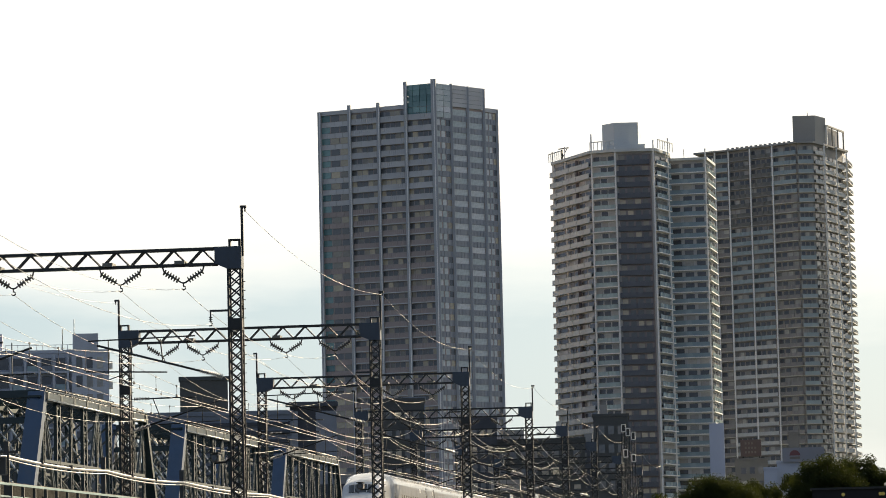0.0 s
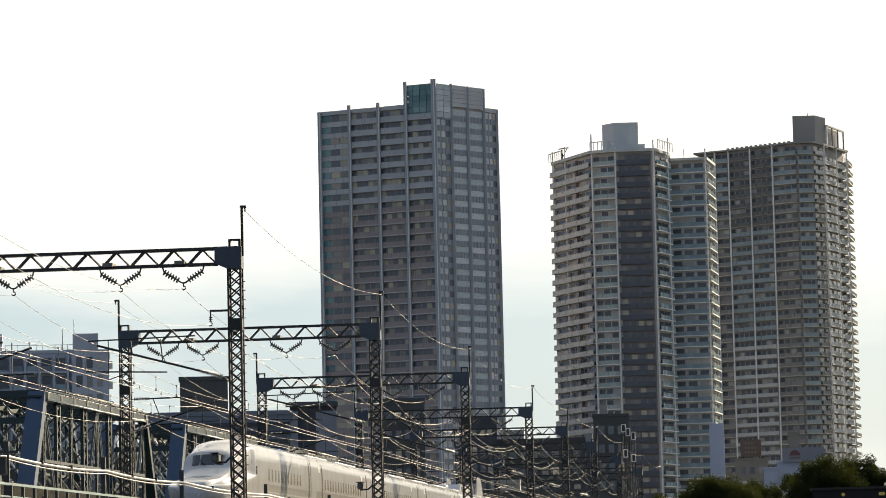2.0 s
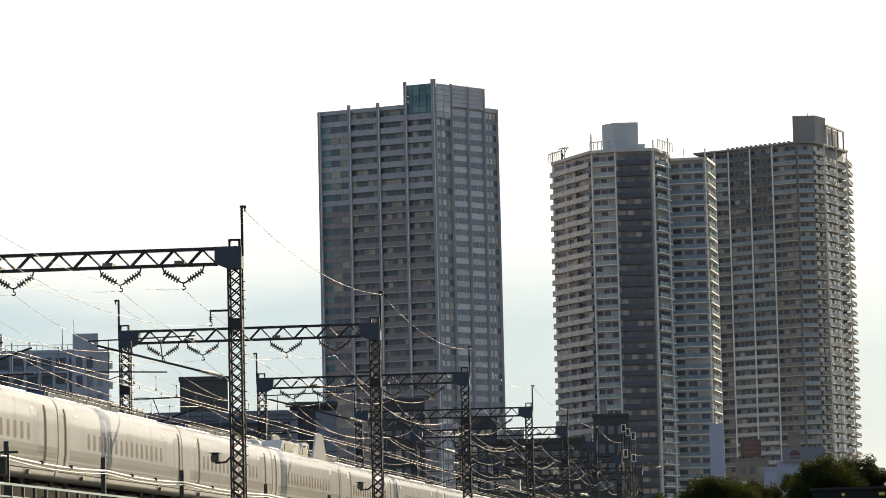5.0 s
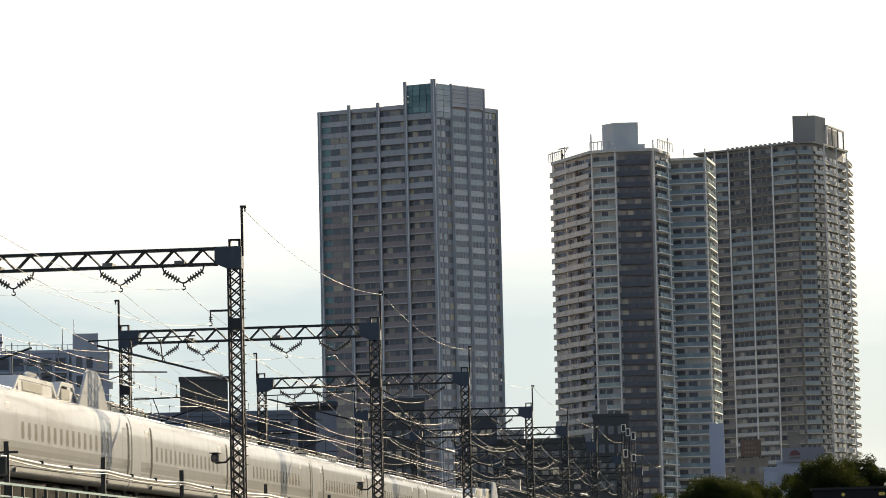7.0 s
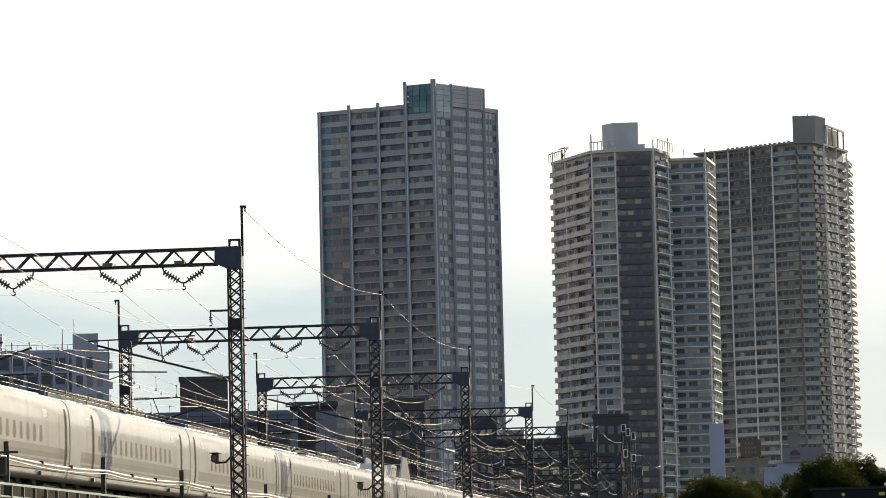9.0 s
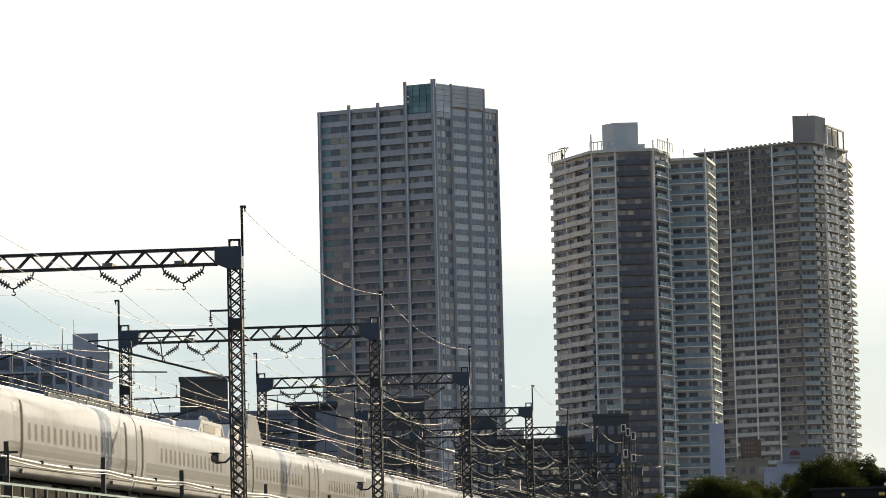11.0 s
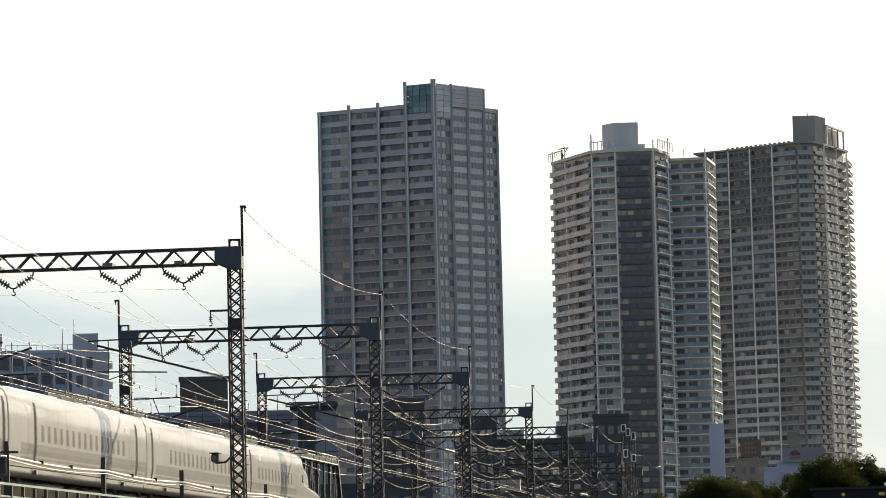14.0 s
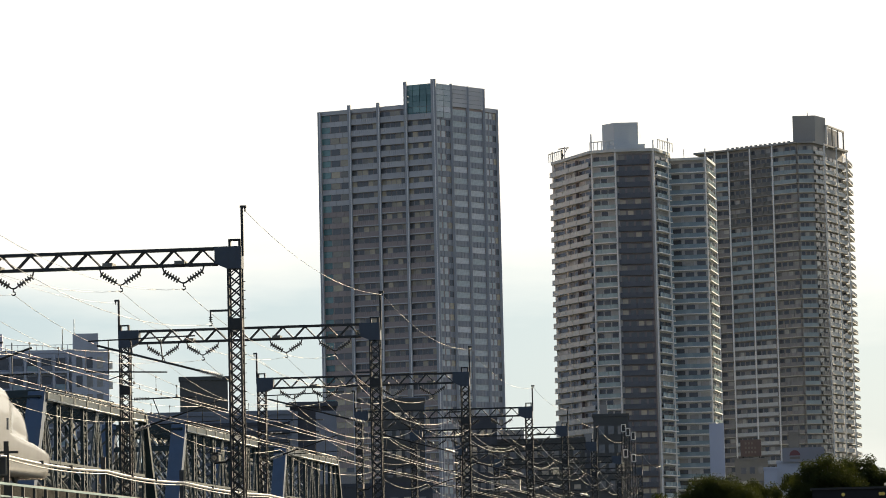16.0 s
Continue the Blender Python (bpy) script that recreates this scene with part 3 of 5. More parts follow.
def build_train():
    train = empty("train", "long white high-speed train with blue bands, running on the bridge", "train", at=(TRACK_NEAR, 221.2, RAIL))
    shared = {}

    def shared_part(key, name, make, mat, parent, m, label=""):
        if key not in shared:
            o = part(name, make(), mat, parent, label)
            o.matrix_local = m
            shared[key] = o
            return o
        o = twin(shared[key], parent, m)
        return o

    flip = Matrix.Rotation(math.pi, 4, "Z")
    place = [Matrix.Identity(4)] + [pose(0, LEAD + MID * i, 0) for i in range(14)] + [pose(0, TOTAL, 0) @ flip]
    for i, m in enumerate(place):
        lead = i in (0, 15)
        ln = LEAD if lead else MID
        start = NOSE if lead else 0.1

        def car_mesh():
            if lead:
                st = [0.0, 0.05, 0.12, 0.22, 0.35, 0.55, 0.8] + [1.1 + 0.2 * k for k in range(43)] + [12.0, 16.0, 20.0, ln - 0.1]
                return loft(B(), st, nose_ring)
            return loft(B(), [0.1, 6, 12.5, 19, ln - 0.1], lambda v: PROF)

        car = shared_part("lead" if lead else "mid", "car", car_mesh, "train_white", train, m, "white car body with a long nose" if lead else "white passenger car body")
        one = Matrix.Identity(4)
        y_win, rows = (13.0, 11) if lead else (5.4, 15)
        for side in (1, -1):
            for k in range(rows):
                shared_part(("window", side), "window", lambda: side_patch(-0.25, 0.25, 1.54, 2.18, side, 0.004, 0.09), "train_glass", car, pose(0, y_win + 1.05 * k, 0))
            shared_part(("band", side, lead), "blue_band", lambda: side_patch(start + (2.5 if lead else 1.9), ln - 0.15, 1.0, 1.42, side, 0.004), "train_blue", car, one, "blue livery band coloured beige-grey for sky glare")
            shared_part(("line", side, lead), "blue_line", lambda: side_patch(start + (2.5 if lead else 1.9), ln - 0.15, 0.84, 0.92, side, 0.004), "train_blue", car, one)
            # plug doors beside the gangways: a flat black strip stands for each deep, shaded reveal
            odd = i % 2 == 0
            ends = [] if i == 0 else [4.2 if not odd else 1.2]
            if i < 15:
                ends.append(ln - (0.7 if odd else 2.2))
            if lead:
                ends = [ln - 0.7] if i == 0 else [ln - 1.4]
            for y in ends:
                shared_part(("door", side), "door", lambda: side_patch(-0.50, 0.50, 0.72, 2.85, side, 0.004, 0.06), "train_white", car, pose(0, y - 0.66, 0))
                shared_part(("seam", side), "door_reveal", lambda: side_patch(-0.21, 0.21, 0.70, 2.98, side, 0.006, 0.08), "train_gap", car, pose(0, y, 0), "flat black strip for the shaded door reveal")
            for y in (ln - 4.2, 3.2):
                if not (lead and y < 8):
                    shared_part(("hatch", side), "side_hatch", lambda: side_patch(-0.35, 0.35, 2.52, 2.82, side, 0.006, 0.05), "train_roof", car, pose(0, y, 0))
            shared_part(("skirt", side, lead), "skirt_gap", lambda: side_patch(start + 0.3, ln - 0.3, 0.50, 0.535, side, 0.004), "train_gap", car, one)
            for y in (4.6, ln - 4.6):
                if lead and y < 8:
                    continue
                shared_part(("cowl", side), "fairing_bolt", lambda: box(B(), (side * 1.56, 0, 0.38), (0.14, 0.22, 0.16)), "train_under", car, pose(0, y, 0))
        if i < 15:
            def gangway():
                bm = loft(B(), [-0.13, 0.13], lambda v: [(x * 0.975, 0.25 + (z - 0.2) * 0.975) for x, z in PROF])
                return bm
            shared_part("gangway", "gangway", gangway, "train_gap", car, pose(0, ln, 0), "dark ribbed gangway between cars")
        for y in ((5.6, ln - 3.8) if lead else (3.8, ln - 3.8)):
            def bogie():
                bm = B()
                box(bm, (0, 0, 0.42), (2.2, 3.4, 0.32))
                for a in (-1.25, 1.25):
                    for s in (-0.75, 0.75):
                        rim = [bm.verts.new((s + d, a + 0.43 * math.cos(q * math.tau / 18), 0.43 + 0.43 * math.sin(q * math.tau / 18))) for d in (-0.06, 0.06) for q in range(18)]
                        for q in range(18):
                            bm.faces.new((rim[q], rim[(q + 1) % 18], rim[18 + (q + 1) % 18], rim[18 + q]))
                        bm.faces.new(rim[:18][::-1])
                        bm.faces.new(rim[18:])
                return bm
            shared_part("bogie", "bogie", bogie, "train_under", car, pose(0, y, 0))
        for k in range(2):
            if not lead:
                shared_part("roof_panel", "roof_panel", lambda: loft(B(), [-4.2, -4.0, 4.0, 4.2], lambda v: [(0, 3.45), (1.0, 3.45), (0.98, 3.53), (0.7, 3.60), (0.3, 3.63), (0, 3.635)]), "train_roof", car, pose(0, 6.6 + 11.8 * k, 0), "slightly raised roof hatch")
        if lead:
            # windscreen, side cab windows and headlamps on the nose
            def screen():
                bm = B()
                st = [4.42 + 0.05 * q for q in range(13)]
                rws = []
                for v in st:
                    ring = nose_ring(v)
                    rr = [(x, z + 0.012) for x, z in ring[-4:]]
                    rws.append([bm.verts.new((x * 0.98, v, z)) for x, z in rr] + [bm.verts.new((-x * 0.98, v, z)) for x, z in rr[-2::-1]])
                for r, s in zip(rws, rws[1:]):
                    for q in range(len(r) - 1):
                        f = bm.faces.new((r[q], r[q + 1], s[q + 1], s[q]))
                        f.smooth = True
                bmesh.ops.recalc_face_normals(bm, faces=bm.faces)
                bmesh.ops.solidify(bm, geom=bm.faces[:], thickness=0.02)
                return bm
            glass = shared_part("screen", "windscreen", screen, "screen_glass", car, one, "dark curved windscreen")
            for s in (-1, 1):
                def pillar():
                    bm = B()
                    pts = []
                    for v in (4.38, 4.5, 4.65, 4.8, 4.95, 5.06):
                        ring = nose_ring(v)
                        (xa, za), (xb, zb) = ring[-3], ring[-2]
                        pts.append((s * (xa + xb) / 2, v, (za + zb) / 2 + 0.02))
                    tube(bm, pts, 0.032, 6)
                    return bm
                shared_part(("pillar", s), "pillar", pillar, "train_white", glass, one)

                def wiper():
                    return tube(B(), [(s * 0.1, 4.3, nose_ring(4.3)[-1][1] + 0.03), (s * 0.42, 4.66, nose_ring(4.66)[-2][1] + 0.05)], 0.02, 5)
                if s < 0:
                    shared_part("wiper", "wiper", wiper, "train_gap", glass, one)
            for s in (-1, 1):
                shared_part(("cabwin", s), "cab_window", lambda: side_patch(8.95, 9.4, 1.78, 2.2, s, 0.004, 0.08), "screen_glass", car, one)

                def lamp():
                    bm = B()
                    rws = []
                    for v in (2.6, 3.0, 3.4, 3.8, 4.2):
                        ring = nose_ring(v)
                        rws.append([bm.verts.new((s * x, v, z + 0.012)) for x, z in ring[8:10]])
                    for r, q in zip(rws, rws[1:]):
                        bm.faces.new((r[0], r[1], q[1], q[0]))
                    bmesh.ops.solidify(bm, geom=bm.faces[:], thickness=0.02)
                    return bm
                shared_part(("lamp", s), "headlamp", lamp, "lamp_glass", car, one)
        if i == 4:
            pantograph(car, 15.0, ((-8.4, -1.2, 3.98), (-1.35, 2.4, 4.12)))
        if i == 11:
            pantograph(car, 2.3, ((-1.8, 2.4, 4.12),))
        if i == 10:
            fairing(car, 0.0, 17.6, 24.6, 3.98)
    return train


def fairing(car, y, a0, a1, top):
    b = B()
    for (p, z0), (q, z1) in zip(((a0, 3.4), (a0 + 0.9, top), (a1 - 0.8, top), (a1, 3.4)), ((a0 + 0.9, top), (a1 - 0.8, top), (a1, 3.4))):
        span(b, (0, y + p, z0), (0, y + q, z1), 2.1, 0.16)
    box(b, (0.98, y + (a0 + a1) / 2, 3.65), (0.1, a1 - a0 - 1.6, 0.5))
    box(b, (-0.98, y + (a0 + a1) / 2, 3.65), (0.1, a1 - a0 - 1.6, 0.5))
    for s in (-0.99, 0.99):
        span(b, (s, y + a0 + 0.5 * (a1 - a0), 3.5), (s, y + a0 + 0.5 * (a1 - a0) + 0.5, top), 0.1, 0.5)
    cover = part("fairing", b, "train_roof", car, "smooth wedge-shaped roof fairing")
    # flat dark plates on the sides; the recess's shade is put into their colour
    for s in (-1.04, 1.04):
        part("recess", box(B(), (s, y + a0 + 0.42 * (a1 - a0), 3.68), (0.03, 0.5 * (a1 - a0) - 0.4, top - 3.64)), "train_under", cover)
    dome = B()
    tube(dome, [(0, y + a0 - 2.6, 3.5), (0, y + a0 - 2.6, 3.85), (0, y + a0 - 2.6, 4.0)], [0.5, 0.42, 0.15], 12)
    part("cable_head", dome, "train_roof", car)


def pantograph(car, y, covers):
    """Shield plates, fairing and arm of the current collector, on a car's roof at y."""
    for s in (-1, 1):
        b = B()
        outline = ((1.5, 3.35), (7.1, 3.3), (6.3, 4.05), (5.5, 4.70), (4.9, 4.87), (3.5, 4.9), (3.0, 4.78), (2.3, 4.15))
        lo = [b.verts.new((s * 1.22, y + a, z)) for a, z in outline]
        hi = [b.verts.new((s * 1.32, y + a, z)) for a, z in outline]
        b.faces.new(lo)
        b.faces.new(hi[::-1])
        for k in range(len(lo)):
            j = (k + 1) % len(lo)
            b.faces.new((lo[k], hi[k], hi[j], lo[j]))
        bmesh.ops.recalc_face_normals(b, faces=b.faces)
        part("shield_plate", b, "train_white", car, "tall white side shield of the pantograph")
    for a0, a1, top in covers:
        fairing(car, y, a0, a1, top)
    b = B()
    for s in (-0.4, 0.4):
        tube(b, [(s, y + 0.6, 3.6), (s, y + 0.6, 4.25)], [0.14, 0.09], 8)
    part("base_insulator", b, "insulator_grey", car)
    b = B()
    tube(b, [(0, y + 0.6, 4.2), (0, y + 1.9, 4.55), (0, y + 0.5, 4.98)], 0.05)
    span(b, (-0.85, y + 0.5, 5.0), (0.85, y + 0.5, 5.0), 0.10, 0.06)
    part("arm", b, "train_under", car, "dark single-arm pantograph")


train = build_train()


# ---- overhead line gantries ----
GANTRY_Y = (147.9, 193.0, 239.5, 288.3, 325.3, 363.5, 404.0, 445.0)
MAST_X, FAR_X, BEAM_TOP = -26.1, -40.5, 16.72
W = 0.54


def mast(parent, x, z0, z1):
    b = B()
    for a in (-W / 2, W / 2):
        for c in (-W / 2, W / 2):
            span(b, (x + a, c, z0), (x + a, c, z1), 0.085)
    for z in (z1 - 2.6,):
        box(b, (x, 0, z), (W + 0.05, W + 0.05, 0.5))
    for z in (z0 + 0.1,):
        box(b, (x, 0, z), (W + 0.25, W + 0.25, 0.2))
    m = part("mast", b, "steel_dark", parent)
    b = B()
    n = int((z1 - z0) / 0.46)
    for i in range(n):
        p, q = z0 + (z1 - z0) * i / n, z0 + (z1 - z0) * (i + 1) / n
        for c in (-W / 2, W / 2):
            span(b, (x - W / 2, c, p), (x + W / 2, c, q), 0.055, 0.02, (0, 1, 0))
            span(b, (x + W / 2, c, p), (x - W / 2, c, q), 0.055, 0.02, (0, 1, 0))
            span(b, (x + c, -W / 2, p), (x + c, W / 2, q), 0.055, 0.02, (1, 0, 0))
            span(b, (x + c, W / 2, p), (x + c, -W / 2, q), 0.055, 0.02, (1, 0, 0))
    tagged(part("lacing", b, "steel_dark", m), kind="stuff")
    # step bolts
    b = B()
    for i in range(int((z1 - z0 - 3) / 0.4)):
        span(b, (x + W / 2, 0.1, z0 + 3 + 0.4 * i), (x + W / 2 + 0.16, 0.1, z0 + 3 + 0.4 * i), 0.03)
    tagged(part("step_bolts", b, "steel_dark", m), kind="stuff")
    return m


def gantry(y):
    g = empty("overhead_line_gantry", "dark steel lattice portal gantry carrying overhead wires", "gantry", "gantries along the railway", at=(MAST_X, y, 4.19))
    z1 = BEAM_TOP - 4.19
    span_x = FAR_X - MAST_X
    for x in (0.0, span_x):
        mast(g, x, 0.0, z1 - 0.8)
        inward = -1 if x == 0 else 1
        b = B()
        outline = ((0.33, 0.0), (-0.85, 0.0), (-0.85, -0.72), (-0.30, -0.98), (0.33, -0.98))
        lo = [b.verts.new((x - inward * a if inward > 0 else x + a, -0.32, z1 + z)) for a, z in outline]
        hi = [b.verts.new((v.co.x, 0.32, v.co.z)) for v in lo]
        b.faces.new(lo)
        b.faces.new(hi)
        for k in range(5):
            j = (k + 1) % 5
            b.faces.new((lo[k], hi[k], hi[j], lo[j]))
        bmesh.ops.recalc_face_normals(b, faces=b.faces)
        part("gusset", b, "gusset", g, "blue-grey riveted corner box")
        b = B()
        for s in (-0.22, 0.22):
            span(b, (x + s, 0, z1), (x + s, 0, z1 + 0.32), 0.08, 0.3)
        span(b, (x - 0.26, 0, z1 + 0.30), (x + 0.26, 0, z1 + 0.30), 0.3, 0.07)
        part("cap_frame", b, "steel_dark", g)
        ex = x + (0.34 if x == 0 else -0.34)
        b = B()
        span(b, (ex, 0, z1 - 0.4), (ex, 0, z1 + 1.75), 0.11)
        box(b, (ex + (0.06 if x == 0 else -0.10), 0, z1 + 1.75), (0.28, 0.14, 0.10))
        box(b, (ex + (0.14 if x == 0 else -0.18), 0, z1 + 1.62), (0.06, 0.1, 0.18))
        part("ground_wire_post", b, "steel_dark", g)
    x0, x1 = -0.8, span_x + 0.8
    b = B()
    for c in (-0.15, 0.15):
        span(b, (x0, c, z1 - 0.06), (x1, c, z1 - 0.06), 0.12)
        span(b, (x0, c, z1 - 0.74), (x1, c, z1 - 0.74), 0.12)
    beam = part("beam", b, "steel_dark", g)
    n = 20
    step = (x1 - x0) / n
    rise = part("brace", span(B(), (0, 0, -0.74), (step, 0, -0.08), 0.075, 0.06), "steel_dark", beam)
    rise.location = (x0, -0.15, z1)
    fall = part("brace", span(B(), (0, 0, -0.08), (step, 0, -0.74), 0.075, 0.06), "steel_dark", beam)
    fall.location = (x0 + step, -0.15, z1)
    for c in (-0.15, 0.15):
        for i in range(n):
            if i < 2 and c < 0:
                continue
            twin(fall if i % 2 else rise, beam, pose(x0 + step * i, c, z1))
    b = B()
    for i in range(n):
        s = 0.15 if i % 2 else -0.15
        span(b, (x0 + step * i, s, z1 - 0.06), (x0 + step * (i + 1), -s, z1 - 0.06), 0.05)
        span(b, (x0 + step * i, s, z1 - 0.74), (x0 + step * (i + 1), -s, z1 - 0.74), 0.05)
    tagged(part("plan_lacing", b, "steel_dark", beam), kind="stuff")
    for x in (-2.4, -5.6, -10.6):
        part("beam_clamp", box(B(), (x, 0, z1 - 0.64), (0.45, 0.75, 0.16)), "train_under", beam)
    return g


first_gantry = gantry(GANTRY_Y[0])
for y in GANTRY_Y[1:]:
    copy_thing(first_gantry, pose(MAST_X, y, 4.19))


# ---- insulators and wires ----
def disc_string(a, b, n, r, mat, parent, name="insulator_string"):
    a, b = Vector(a), Vector(b)
    pts, rs = [], []
    for i in range(n):
        for f, q in ((0.1, 0.28), (0.35, 1.0), (0.6, 0.85), (0.75, 0.28)):
            pts.append(a.lerp(b, (i + f) / n))
            rs.append(r * q)
    return part(name, tube(B(), pts, rs, 8), mat, parent)


def v_insulator():
    v = empty("suspension_insulator", "dark ribbed insulator pair hanging from a gantry beam", "insulator", "feeder insulators", at=(0, 0, 0))
    for s in (-1, 1):
        disc_string((s * 0.88, 0, -0.20), (s * 0.18, 0, -0.62), 6, 0.155, "insulator", v)
        part("hanger", span(B(), (s * 0.92, 0, 0.0), (s * 0.84, 0, -0.26), 0.06), "steel_dark", v)
    b = B()
    tube(b, sagging((-0.2, 0, -0.62), (0.2, 0, -0.62), 0.10, 4), 0.04)
    span(b, (0, 0, -0.70), (0, 0, -0.88), 0.05)
    tube(b, [(-0.02, 0, -0.84), (0.08, 0, -0.88), (0.09, 0, -0.97), (0.0, 0, -1.02), (-0.09, 0, -0.97)], 0.035)
    part("clamp", b, "steel_dark", v)
    return v


FEED_X = (-28.4, -31.2, -36.0, -38.3)
FEED_Z = BEAM_TOP - 0.80
v0 = v_insulator()
v0.location = (FEED_X[0], GANTRY_Y[0], FEED_Z)
for y in GANTRY_Y:
    for x in FEED_X:
        if (x, y) != (FEED_X[0], GANTRY_Y[0]):
            copy_thing(v0, pose(x, y, FEED_Z))

SUPPORTS = (102.5,) + GANTRY_Y + (488.0,)


def wire(name, pts_of, label, mat="wire", r=0.028, group="", ends=SUPPORTS):
    b = B()
    pts = []
    for p, q in zip(ends, ends[1:]):
        seg = pts_of(p, q)
        pts += seg if not pts else seg[1:]
    return tagged(part(name, tube(b, pts, r, 5), mat), label, "wire", group)


for x in FEED_X:
    wire("feeder_wire", lambda p, q: sagging((x, p, FEED_Z - 0.98), (x, q, FEED_Z - 0.98), 1.25 * ((q - p) / 47) ** 2, 12), "bare feeder wire sagging between gantry insulators", r=0.011, group="feeder wires")
for x in (MAST_X + 0.45, FAR_X - 0.5):
    wire("ground_wire", lambda p, q: sagging((x, p, BEAM_TOP + 1.6), (x, q, BEAM_TOP + 1.6), 0.9 * ((q - p) / 47) ** 2, 12), "thin overhead ground wire on the gantry posts", r=0.011, group="ground wires", ends=SUPPORTS[1:])
wire("side_feeder", lambda p, q: sagging((-27.2, p, 13.35), (-27.2, q, 13.35), 1.1, 12), "bare feeder wire on mast brackets", r=0.011, group="feeder wires")
wire("side_feeder", lambda p, q: sagging((-39.3, p, 11.65), (-39.3, q, 11.65), 0.9, 12), "bare feeder wire on mast brackets", r=0.013, group="feeder wires")

CONTACT = RAIL + 5.05
for c in (TRACK_NEAR, TRACK_FAR):
    mess = wire("messenger_wire", lambda p, q: sagging((c, p, 12.3), (c, q, 12.3), 0.75, 12), "catenary messenger wire above the track", r=0.011, group="catenary wires")
    aux = wire("auxiliary_wire", lambda p, q: sagging((c, p, 11.25), (c, q, 11.25), 0.10, 10), "auxiliary catenary wire with dropper clips", r=0.013, group="catenary wires")
    con = wire("contact_wire", lambda p, q: [Vector((c, p, CONTACT)), Vector((c, q, CONTACT))], "contact wire above the track", r=0.013, group="catenary wires")
    for p, q in zip(SUPPORTS, SUPPORTS[1:]):
        n = 9
        for k in range(1, n):
            f = k / n
            y = p + (q - p) * f
            zm, za = 12.3 - 4 * 0.75 * f * (1 - f), 11.25 - 4 * 0.10 * f * (1 - f)
            b = B()
            span(b, (c, y, za), (c, y, zm), 0.018)
            box(b, (c, y, za), (0.07, 0.16, 0.12))
            box(b, (c, y, zm), (0.05, 0.12, 0.08))
            part("dropper", b, "wire_dark", mess)
            b = B()
            span(b, (c, y + 1.2, CONTACT), (c, y + 1.2, za), 0.015)
            box(b, (c, y + 1.2, CONTACT + 0.03), (0.05, 0.12, 0.08))
            part("clip", b, "wire_dark", aux)


def cantilever(near):
    """Hinged bracket that holds one track's catenary from a mast; local x points from the mast to the track."""
    e = empty("catenary_bracket", "dark tubular catenary bracket with ribbed grey insulators", "bracket", "catenary brackets")
    ln = 5.35 if near else 4.25
    b = B()
    if near:
        tube(b, [(0.9, 0, 11.2 - 4.19), (ln + 0.5, 0, 12.55 - 4.19)], 0.055)
        for f in (0.55, 0.8):
            span(b, (ln * f, 0, 11.05 - 4.19 + 1.3 * f), (ln * f + 0.1, 0, 12.75 - 4.19), 0.05)
        tube(b, [(1.5, 0, 12.85 - 4.19), (ln + 0.9, 0, 12.75 - 4.19)], 0.035)
    else:
        tube(b, [(1.0, 0, 12.78 - 4.19), (ln - 0.4, 0, 12.82 - 4.19)], 0.05)
        tube(b, [(0.8, 0, 11.15 - 4.19), (ln + 0.9, 0, 12.55 - 4.19)], 0.055)
        tube(b, [(1.9, 0, 11.5 - 4.19), (1.4, 0, 12.78 - 4.19)], 0.03)
    part("tube", b, "steel_dark", e)
    if near:
        disc_string((0.3, 0, 11.03 - 4.19), (1.3, 0, 11.33 - 4.19), 12, 0.12, "insulator_grey", e)
    else:
        disc_string((0.3, 0, 12.78 - 4.19), (1.2, 0, 12.79 - 4.19), 10, 0.10, "insulator", e)
        disc_string((0.3, 0, 11.0 - 4.19), (1.25, 0, 11.28 - 4.19), 12, 0.12, "insulator_grey", e)
    b = B()
    tube(b, [(ln - 2.6, 0, 11.3 - 4.19), (ln + 1.0, 0, 11.42 - 4.19)], 0.035)
    tube(b, [(ln - 0.9, 0, 11.34 - 4.19), (ln + 0.1, 0, CONTACT - 4.19)], 0.025)
    span(b, (ln, 0, 11.3 - 4.19), (ln, 0, 12.8 - 4.19), 0.04)
    part("steady_arm", b, "steel_dark", e)
    return e


near_arm, far_arm = cantilever(True), cantilever(False)
turn = Matrix.Rotation(math.pi, 4, "Z")
for i, y in enumerate(GANTRY_Y):
    m1, m2 = pose(MAST_X - 0.25, y - 0.4, 4.19) @ turn, pose(FAR_X + 0.25, y - 0.4, 4.19)
    if i == 0:
        near_arm.matrix_basis, far_arm.matrix_basis = m1, m2
    else:
        copy_thing(near_arm, m1)
        copy_thing(far_arm, m2)


def side_bracket():
    e = empty("feeder_bracket", "small dark bracket with an insulator holding a side feeder", "bracket", "feeder brackets")
    b = B()
    span(b, (-0.28, 0, 0.55), (-1.15, 0, 0.55), 0.09)
    span(b, (-1.12, 0, 0.58), (-1.12, 0, 0.28), 0.06)
    part("arm", b, "steel_dark", e)
    disc_string((-1.12, 0, 0.30), (-1.12, 0, 0.05), 3, 0.09, "insulator", e)
    tb = B()
    tube(tb, [(-1.12, 0, 0.05), (-1.05, 0, 0.0), (-1.08, 0, -0.1), (-1.18, 0, -0.1)], 0.03)
    part("hook", tb, "steel_dark", e)
    return e


sb = side_bracket()
for i, y in enumerate(GANTRY_Y):
    if i == 0:
        sb.matrix_basis = pose(MAST_X, y, 13.39)
    else:
        copy_thing(sb, pose(MAST_X, y, 13.39))


